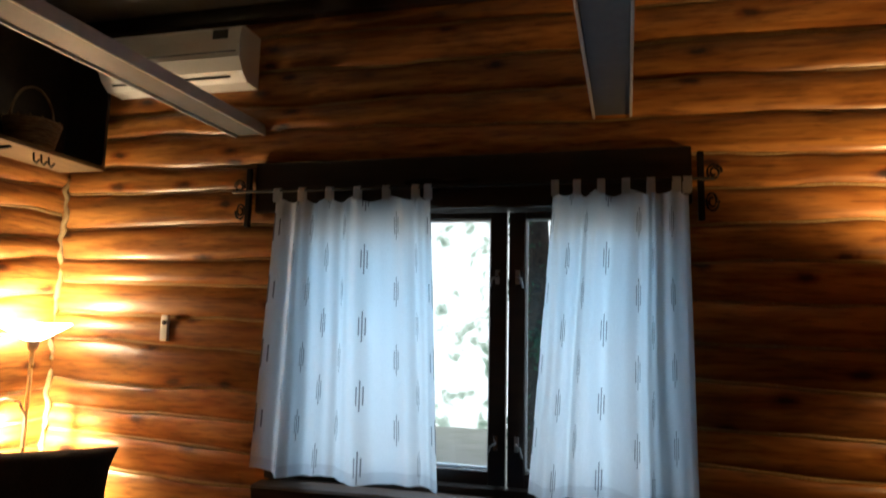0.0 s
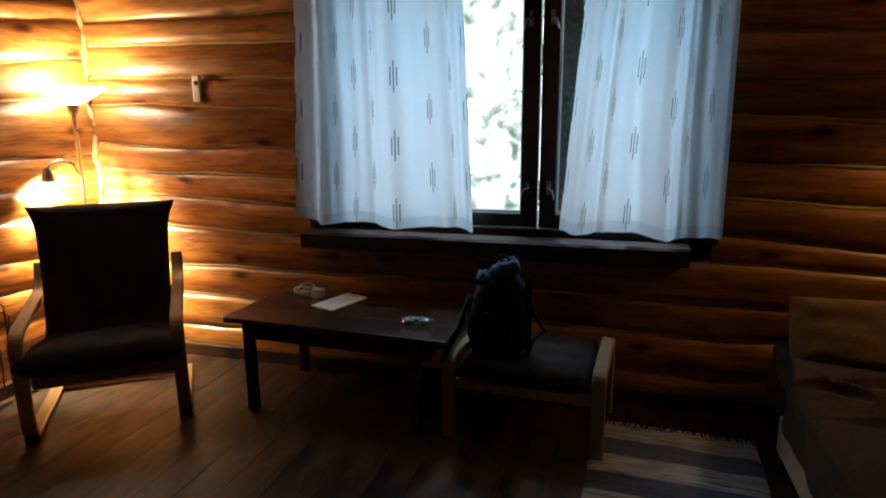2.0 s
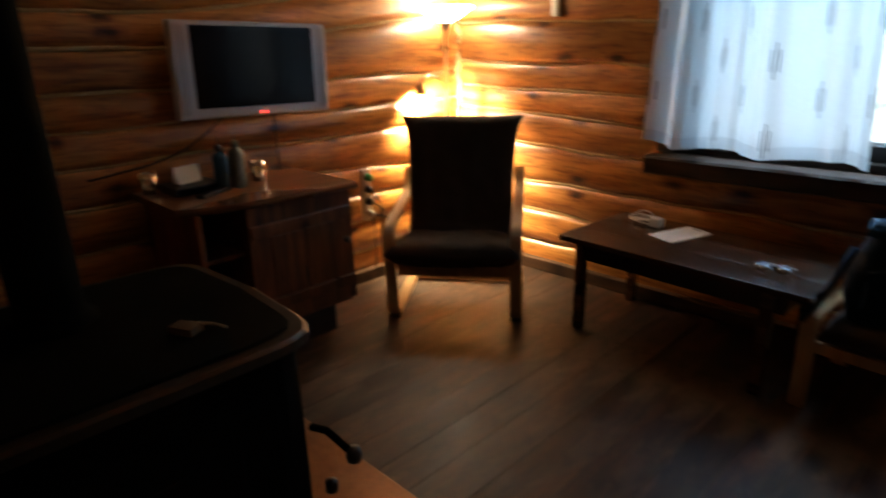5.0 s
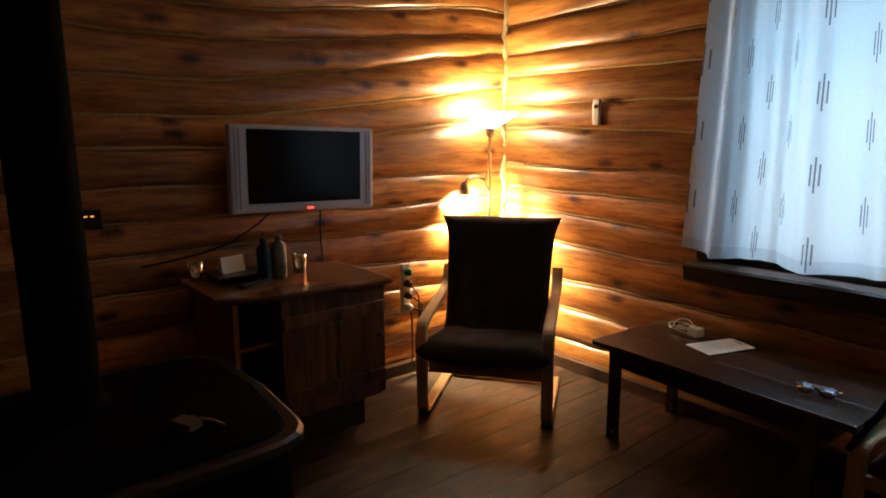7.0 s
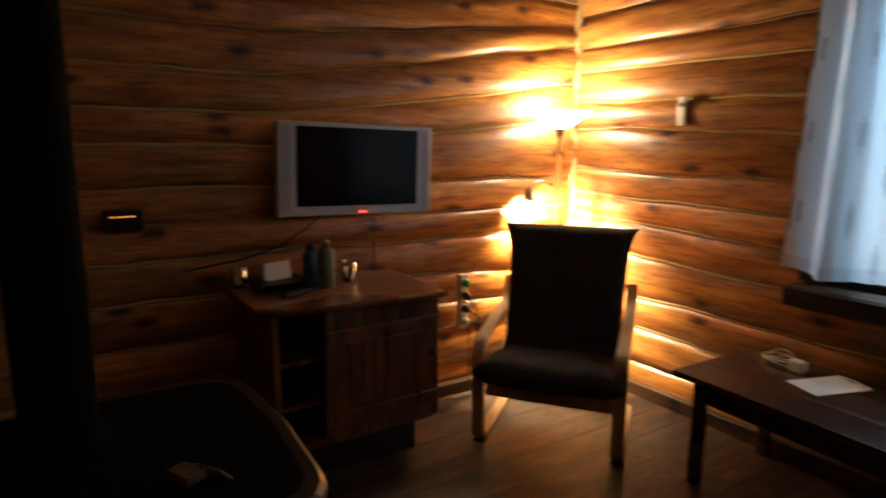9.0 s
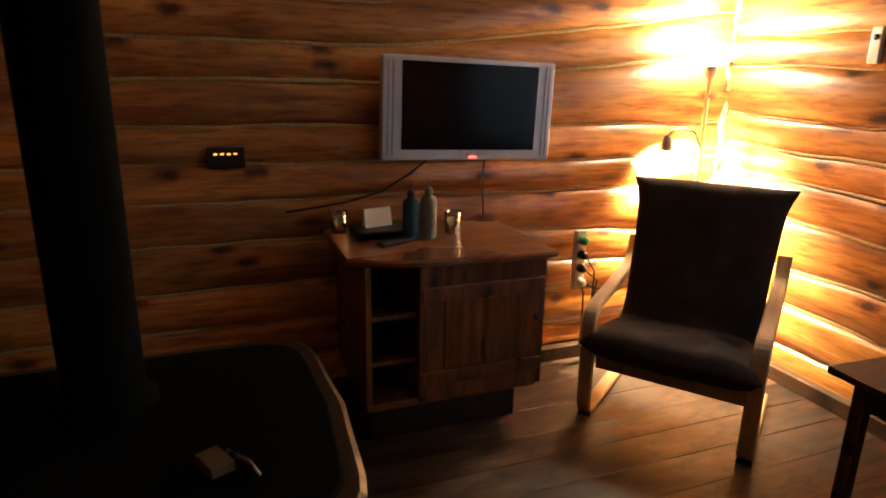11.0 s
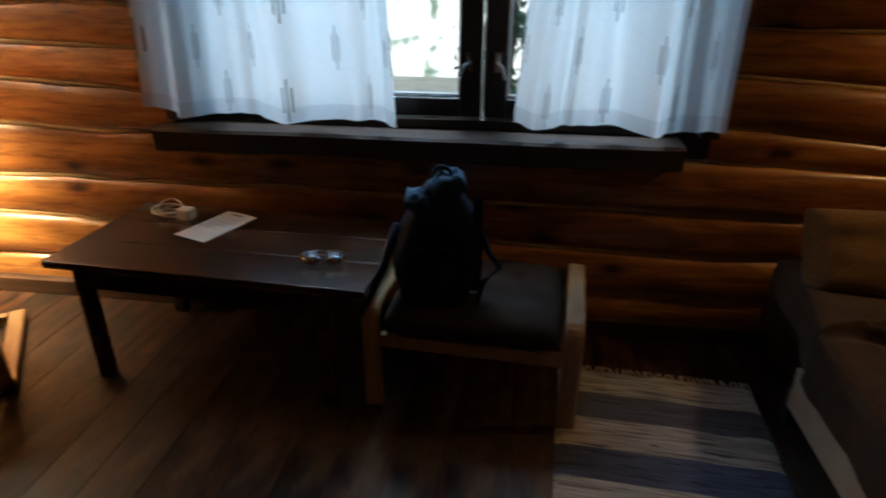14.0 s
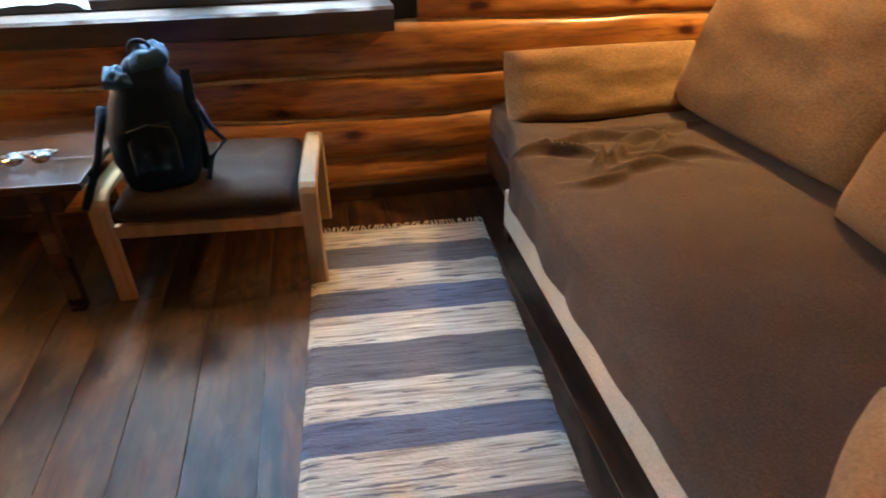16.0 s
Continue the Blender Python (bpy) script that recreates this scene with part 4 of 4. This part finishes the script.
for k in range(3):
    part("hook", tube([(0.30, -0.52 + 0.045 * k, 2.41), (0.305, -0.52 + 0.045 * k, 2.37), (0.325, -0.52 + 0.045 * k, 2.355), (0.34, -0.52 + 0.045 * k, 2.375)], 0.005, 6), IRON, hk)
bk = thing("wicker_basket", "brown wicker basket with a tall handle on the shelf", "basket", m=pose(0.22, -0.47, 2.436))
for k in range(9):
    z, r = 0.01 + k * 0.017, 0.095 + 0.004 * k
    part("weave", tube([(r * math.cos(a / 30 * 2 * math.pi) + 0.0, r * math.sin(a / 30 * 2 * math.pi), z + 0.004 * math.sin(a * math.pi + k * math.pi)) for a in range(30)], 0.0095, 6, True), WICKER, bk)
for k in range(15):
    a = k / 15 * 2 * math.pi
    part("stake", tube([(0.09 * math.cos(a), 0.09 * math.sin(a), 0.0), (0.13 * math.cos(a), 0.13 * math.sin(a), 0.165)], 0.005, 5), WICKER, bk)
part("bottom", lathe([(0, 0), (0.095, 0), (0.095, 0.008), (0, 0.008)], sides=20), WICKER, bk)
part("handle", tube([(0, 0.13 * math.cos(a / 14 * math.pi), 0.14 + 0.20 * math.sin(a / 14 * math.pi)) for a in range(15)], 0.007, 6), WICKER, bk)

# ---- wood stove ----
st = thing("wood_stove", "black steel wood stove with a worn curved top rim", "stove", m=pose(0, 0, 0))
SY = -2.785


def stove_ring(x0, x1, half, n=72, bulge=0.06):
    out = []
    for i in range(n):
        a = 2 * math.pi * i / n
        ca, sa = math.cos(a), math.sin(a)
        k = (abs(ca) ** 9 + abs(sa) ** 9) ** (-1 / 9)
        out.append(((x0 + x1) / 2 + (x1 - x0) / 2 * ca * k, SY + half * sa * k * (1 + bulge * (1 - abs(ca)))))
    return out


def prism(levels, flat=True):
    """Rings at heights: (ring, z)."""
    return capped(shaded(grid(len(levels), len(levels[0][0]), lambda i, j: Vector((*levels[i][0][j], levels[i][1])), False, True), True))


R0, R1 = stove_ring(1.24, 1.85, 0.37), stove_ring(1.22, 1.88, 0.39)
part("body", prism([(stove_ring(1.26, 1.84, 0.36), 0.14), (R0, 0.17), (R0, 0.768)]), STOVE, st)
part("top_rim", prism([(R0, 0.768), (R1, 0.772), (R1, 0.792), (stove_ring(1.235, 1.875, 0.38), 0.80)]), RIM, st, "worn steel rim of the stove top")
part("top_plate", prism([(stove_ring(1.26, 1.85, 0.36), 0.80), (stove_ring(1.265, 1.845, 0.355), 0.806)]), STOVE, st)
for x in (1.32, 1.78):
    for y in (SY - 0.28, SY + 0.28):
        part("leg", box(x - 0.025, x + 0.025, y - 0.025, y + 0.025, 0.02, 0.145, 0.006), STOVE, st)
dr = part("door", box(1.862, 1.892, SY - 0.25, SY + 0.27, 0.28, 0.70, 0.01), STOVE, st)
part("door_glass", box(1.892, 1.897, SY - 0.18, SY + 0.18, 0.36, 0.63, 0.003), SCREEN, dr, "dark door glass")
part("handle", tube([(1.89, SY + 0.33, 0.60), (1.925, SY + 0.345, 0.60), (1.945, SY + 0.36, 0.575), (1.965, SY + 0.375, 0.55)], 0.008, 8), STOVE, st)
part("knob", lathe([(0, -0.02), (0.016, -0.014), (0.018, 0.0), (0.014, 0.014), (0, 0.018)], 1.968, SY + 0.378, 0.547, 14), BLACKPL, st)
part("air_knob", lathe([(0, -0.02), (0.014, -0.012), (0.014, 0.012), (0, 0.018)], 1.90, SY + 0.36, 0.44, 14), BLACKPL, st)
pipe = tagged(part("stove_pipe", lathe([(0.085, 0.806), (0.085, 0.82), (0.066, 0.825), (0.066, 1.9), (0.069, 1.9), (0.069, 1.95), (0.066, 1.955), (0.066, TOP - 0.002)], 1.45, SY + 0.01, 0, 28), STOVE), "black steel stove pipe rising to the ceiling", "stove pipe")
mb = thing("matchbox", "small yellow matchbox lying on the stove top", "matchbox", m=pose(1.70, -2.60, 0.807, 0, 0, 25))
part("sleeve", box(-0.028, 0.028, -0.018, 0.018, 0, 0.016, 0.001), YELLOW, mb)
part("key", tube([(-0.02, 0.03, 0.005), (0.03, 0.04, 0.005), (0.07, 0.035, 0.005)], 0.003, 6), STEEL, mb)
hp = tagged(part("hearth_plate", box(1.05, 2.25, -3.45, -2.0, 0.0, 0.018, 0.004), HEARTH), "copper brown metal hearth plate under the stove", "hearth plate", kind="structure")

# ---- rag rug ----
rug = thing("rag_rug", "striped rag rug in cream and grey, daylight blue tinted into some stripes", "rug", m=Matrix.Translation((3.32, -0.39, 0)) @ pose(0, 0, 0, 0, 0, -3.4) @ Matrix.Translation((-3.32, 0.39, 0)))


def rag(name, a, b, c, streak):
    m, nt, bs = material(name, 0.95)
    f, _ = noise_tex(nt, 75, (0.07, 1.6, 1), 5, distort=0.5)
    g, _ = noise_tex(nt, 30, (0.25, 2.2, 1), 3)
    col = ramp(nt, f, ((0.30, a), (0.48, b), (0.7, c)))
    col = mixed(nt, ramp(nt, g, ((0.60, (0, 0, 0)), (0.66, (1, 1, 1)))), col, streak)
    nt.links.new(col, bs.inputs["Base Color"])
    w, _ = noise_tex(nt, 160, (0.4, 1.2, 1), 2)
    bump(nt, bs, w, 0.9, 0.006)
    return m


RAG_CREAM = rag("rag_cream", (0.13, 0.115, 0.10), (0.40, 0.38, 0.33), (0.60, 0.58, 0.52), (0.10, 0.10, 0.13))
RAG_GREY = rag("rag_grey", (0.07, 0.075, 0.09), (0.10, 0.105, 0.125), (0.14, 0.145, 0.165), (0.06, 0.06, 0.075))
# grey stripes with the window's bluish daylight mixed into their colour
RAG_GREY_DAYLIT = rag("rag_grey_daylit", (0.06, 0.075, 0.12), (0.085, 0.11, 0.18), (0.12, 0.15, 0.22), (0.05, 0.06, 0.10))
bounds = [-0.39, -0.52, -0.65, -0.79, -0.92, -1.06, -1.22, -1.35, -1.46, -1.61, -1.76, -1.90, -2.03, -2.18, -2.32, -2.45]
for k, (a, b) in enumerate(zip(bounds, bounds[1:])):
    def rugpt(i, j, a=a, b=b):
        x0 = 2.985 + 0.006 * noise.noise(Vector((0, (a + (b - a) * j / 7) * 14, 1)))
        x1 = 3.650 + 0.006 * noise.noise(Vector((5, (a + (b - a) * j / 7) * 14, 1)))
        x = x0 + (x1 - x0) * i / 30
        y = a + (b - a) * j / 7 + 0.006 * noise.noise(Vector((x * 6, a if j == 0 else b, 2))) * (1 if j in (0, 7) else 0)
        z = 0.0105 + 0.003 * noise.noise(Vector((x * 5, y * 5, 3))) + 0.0012 * math.sin(y * 420)
        return Vector((x, y, z if 0 < i < 30 else 0.002))
    part("stripe", grid(31, 8, rugpt), (RAG_CREAM, RAG_GREY)[k % 2] if k not in (3, 7, 11) else RAG_GREY_DAYLIT, rug)
fr = bmesh.new()
for k in range(43):
    x = 2.993 + k * 0.0155
    merge(fr, tube([(x, -0.395, 0.008), (x + random.uniform(-0.006, 0.006), -0.375, 0.007), (x + random.uniform(-0.012, 0.012), -0.352, 0.004)], 0.0035, 5))
tagged(part("fringe", fr, CREAM, rug, "cream knotted fringe"), kind="stuff")

# ---- sofa ----
sofa = thing("sofa", "brown fabric covered sofa bed along the log wall", "sofa")
SX0, SX1, SY0, SY1 = 3.66, 4.80, -0.14, -2.35
part("base", box(SX0 + 0.06, SX1, SY1 + 0.02, SY0 - 0.02, 0.13, 0.26, 0.01), DARKWOOD, sofa)
part("front_rail", box(SX0 + 0.004, SX0 + 0.03, SY1 + 0.02, -0.62, 0.115, 0.255, 0.008), CREAM, sofa, "cream cloth strip below the cover")
for x in (3.73, 4.70):
    for y in (-0.55, -2.2):
        part("leg", box(x - 0.03, x + 0.03, y - 0.03, y + 0.03, 0, 0.13, 0.006), DARKWOOD, sofa)


FOLDS = ((-0.58, 3.98, 0.10, 0.22, 0.036), (-0.68, 3.85, -0.35, 0.11, 0.044), (-0.66, 4.10, 0.35, 0.12, 0.048),
         (-0.75, 4.02, 0.9, 0.09, 0.042), (-0.77, 4.22, -0.5, 0.13, 0.040), (-0.86, 3.90, 0.35, 0.11, 0.026), (-0.52, 4.25, -0.15, 0.16, 0.030),
         (-0.72, 3.95, 1.6, 0.05, 0.040), (-0.82, 4.08, -0.2, 0.10, 0.036), (-0.63, 4.20, 1.2, 0.06, 0.034))


def cover(i, j):
    nu, nv = 130, 270
    s, v = i / (nu - 1), j / (nv - 1)
    y = SY0 + (SY1 - SY0) * v
    d = s * 1.36
    drop = 0.17
    if d < drop:
        x, z = SX0 - 0.004 + 0.012 * noise.noise(Vector((y * 3, d * 4, 1))), 0.235 + d
    else:
        x, z = SX0 + (d - drop), 0.405
    r = 0.05
    if abs(d - drop) < r:
        q = (d - drop + r) / (2 * r)
        x, z = SX0 + r * q * q, 0.405 - r * (1 - q) ** 2
    turn = min(1.0, max(0.0, (y + 0.78) / 0.42))
    x += 0.085 * turn * turn * (3 - 2 * turn) * max(0.0, 1 - (x - SX0) / 0.6)
    n = noise.noise(Vector((x * 2, y * 2, 4))) * 0.008
    wr = math.exp(-((y + 0.66) / 0.15) ** 2) * math.exp(-((x - 3.98) / 0.33) ** 2)
    for f, (cy, cx, lean, long, tall) in enumerate(FOLDS):
        line = cy + lean * (x - cx) + 0.035 * math.sin(x * 13 + f * 2.1) + 0.02 * noise.noise(Vector((x * 9, f * 3.3, 1)))
        n += tall * math.exp(-((y - line) / 0.013) ** 2) * math.exp(-((x - cx) / long) ** 2)
        n -= tall * 0.16 * math.exp(-((y - line + 0.032) / 0.018) ** 2) * math.exp(-((x - cx) / long) ** 2)
    n += 0.012 * wr * noise.noise(Vector((x * 14, y * 12, 6))) + 0.004 * noise.noise(Vector((x * 4 + y, y * 4, 9)))
    n += 0.02 * noise.noise(Vector((y * 5, 3, 3))) * (1 if d < drop else 0) * (0.17 - d) / 0.17
    sag = -0.02 * math.exp(-((x - 4.1) / 0.3) ** 2)
    if d < drop:
        return Vector((x - abs(n), y, z + (0.02 * noise.noise(Vector((y * 2.5, 1, 8))) if s == 0 else 0)))
    return Vector((x, y, z + n + sag))


part("seat_cover", grid(130, 270, cover), SOFA, sofa, "wrinkled brown fabric seat cover")
part("mattress", box(SX0 + 0.20, SX1 - 0.02, SY1 + 0.02, SY0 - 0.02, 0.26, 0.315, 0.02), CREAM, sofa)
part("back_frame", box(SX1 - 0.03, SX1 + 0.03, SY1, SY0, 0.10, 0.72, 0.02), SOFA, sofa)


def cushion(name, w, d, h, m, mat, label, seed, cat="cushion", group="sofa cushions", power=6.0, corner=0.06):
    c = tagged(part(name, pad(w, d, h, 26, 24, 0.42, 0.006, seed, power, corner), mat), label, cat, group)
    c.matrix_world = m
    return c


cushion("bolster_pillow", 0.82, 0.30, 0.17, pose(4.155, -0.275, 0.488, 62, 0, 0), SOFAPAD, "tan brown oblong pillow lying at the sofa's end", 1.0, "pillow", power=6.0, corner=0.05)
cushion("back_cushion", 0.90, 0.56, 0.22, pose(4.585, -0.75, 0.655, 72, 0, -84), SOFAPAD, "large tan brown sofa back cushion", 2.0)
cushion("back_cushion", 0.98, 0.56, 0.20, pose(4.50, -1.70, 0.645, 70, 0, -92), SOFAPAD, "large tan brown sofa back cushion", 3.0)
cushion("round_pillow", 0.50, 0.42, 0.18, pose(3.88, -2.16, 0.475, 4, 4, 38), SOFAPAD, "soft tan pillow lying on the sofa seat", 4.0, "pillow", power=3.2, corner=0.12)

# sconce on the east wall, out of which the warm light over the sofa comes
sc = thing("wall_sconce", "brass wall sconce with an open metal shade", "lamp", m=pose(4.66, -0.40, 1.70))
part("shade", lathe([(0.07, -0.11), (0.07, 0.11)], sides=24, cap=False), STEEL, sc)
part("arm", tube([(0.07, 0, 0), (0.195, 0, 0)], 0.012, 8), STEEL, sc)
part("wall_plate", box(0.185, 0.205, -0.05, 0.05, -0.07, 0.07, 0.004), STEEL, sc)

# ---- outside ----
def outdoors():
    # ground colour is lightened to stand for the glare outdoors
    m, nt, b = material("ground_glare", 0.9)
    f, _ = noise_tex(nt, 3, (1, 1, 1), 6)
    nt.links.new(ramp(nt, f, ((0.3, (0.50, 0.51, 0.42)), (0.7, (0.66, 0.65, 0.58)))), b.inputs["Base Color"])
    g = tagged(part("ground", grid(12, 12, lambda i, j: Vector((-300 + 600 * i / 11, -300 + 600 * j / 11, -0.45))), m), "ground around the log house, coloured pale for the outdoor glare", "ground", kind="structure")
    # sheet that glows by itself in place of hazy daylight and foliage
    m2 = bpy.data.materials.new("glowing_daylight")
    m2.use_nodes = True
    nt = m2.node_tree
    nt.nodes.remove(nt.nodes["Principled BSDF"])
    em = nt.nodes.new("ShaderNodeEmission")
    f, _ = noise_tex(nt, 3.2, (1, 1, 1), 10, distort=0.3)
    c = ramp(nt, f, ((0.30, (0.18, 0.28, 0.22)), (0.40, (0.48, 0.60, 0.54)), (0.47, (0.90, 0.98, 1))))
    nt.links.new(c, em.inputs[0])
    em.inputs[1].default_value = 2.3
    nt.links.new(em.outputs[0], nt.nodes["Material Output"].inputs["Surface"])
    tagged(part("backdrop", grid(2, 2, lambda i, j: Vector((-14 + 34 * i, 9, -0.45 + 6.5 * j))), m2), "glowing backdrop for the hazy daylight and pale leaves outside the window", "backdrop", kind="structure")


outdoors()
BARK = plain("bark", (0.16, 0.12, 0.09), 0.9, 0, 25, 0.5, 0.8, 0.02)
LEAF = plain("leaf_green", (0.12, 0.25, 0.13), 0.6, 0, 20, 0.4)


def tree(x, y, seed, hgt):
    rnd = random.Random(seed)
    t = thing("tree", "leafy tree with a rough trunk outside the window", "tree", "trees outside", m=pose(x, y, -0.45))
    tp = [(0.1 * noise.noise(Vector((k * 0.7, seed, 0))), 0.1 * noise.noise(Vector((k * 0.7, seed, 5))), hgt * k / 9) for k in range(10)]
    trunk = tube(tp, lambda s: 0.13 * (1 - 0.75 * s) + 0.02, 12)
    ends = []
    for k in range(16):
        z = hgt * (0.22 + 0.74 * k / 15)
        a = rnd.uniform(0, 6.28)
        ln = (0.22 - 0.06 * k / 15) * rnd.uniform(0.7, 1.2)
        e = Vector((math.cos(a) * ln, math.sin(a) * ln, z + ln * rnd.uniform(-0.15, 0.5)))
        merge(trunk, tube([(0, 0, z), tuple(Vector((0, 0, z)).lerp(e, 0.5) + Vector((0, 0, 0.08))), tuple(e)], lambda s: 0.035 * (1 - 0.8 * s) + 0.004, 6))
        ends.append((Vector((0, 0, z)), e))
    part("trunk", trunk, BARK, t)
    bm = bmesh.new()
    for a, e in ends:
        for _ in range(420):
            p = a.lerp(e, rnd.uniform(0.25, 1.1)) + Vector([rnd.gauss(0, 0.07) for _ in range(3)])
            r = Euler([rnd.uniform(0, 6.28) for _ in range(3)]).to_matrix()
            s = rnd.uniform(0.016, 0.034)
            bm.faces.new([bm.verts.new(p + r @ Vector(q) * s) for q in ((-1, 0, 0), (0, -0.5, 0.1), (1.1, 0, 0), (0, 0.5, 0.1))])
    part("crown", bm, LEAF, t)


tree(2.60, 2.4, 3, 4.4)

# ---- floor boards ----
floor = thing("floor", "worn dark brown wooden plank floor", "floor", kind="structure")
part("subfloor", box(-0.2, EAST + 0.2, SOUTH - 0.2, 0.2, -0.2, -0.03, 0), DARKWOOD, floor)
x = 0.0
widths = (0.148, 0.182, 0.165)
planks = []
for w in widths:
    def plank(w=w):
        b = box(0.0003, w - 0.0005, SOUTH, -0.0, -0.03, 0.0, 0.0012, 1)
        me = bpy.data.meshes.new("plank")
        b.to_mesh(me)
        b.free()
        me.materials.append(FLOORWOOD)
        return me
    planks.append(plank())
k = 0
while x < EAST:
    q = (k * 7 // 3) % 3
    p = new("plank", planks[q])
    p.parent = floor
    p.location = (x, 0, random.uniform(-0.0012, 0.0008) - 0.0005)
    x += widths[q]
    k += 1
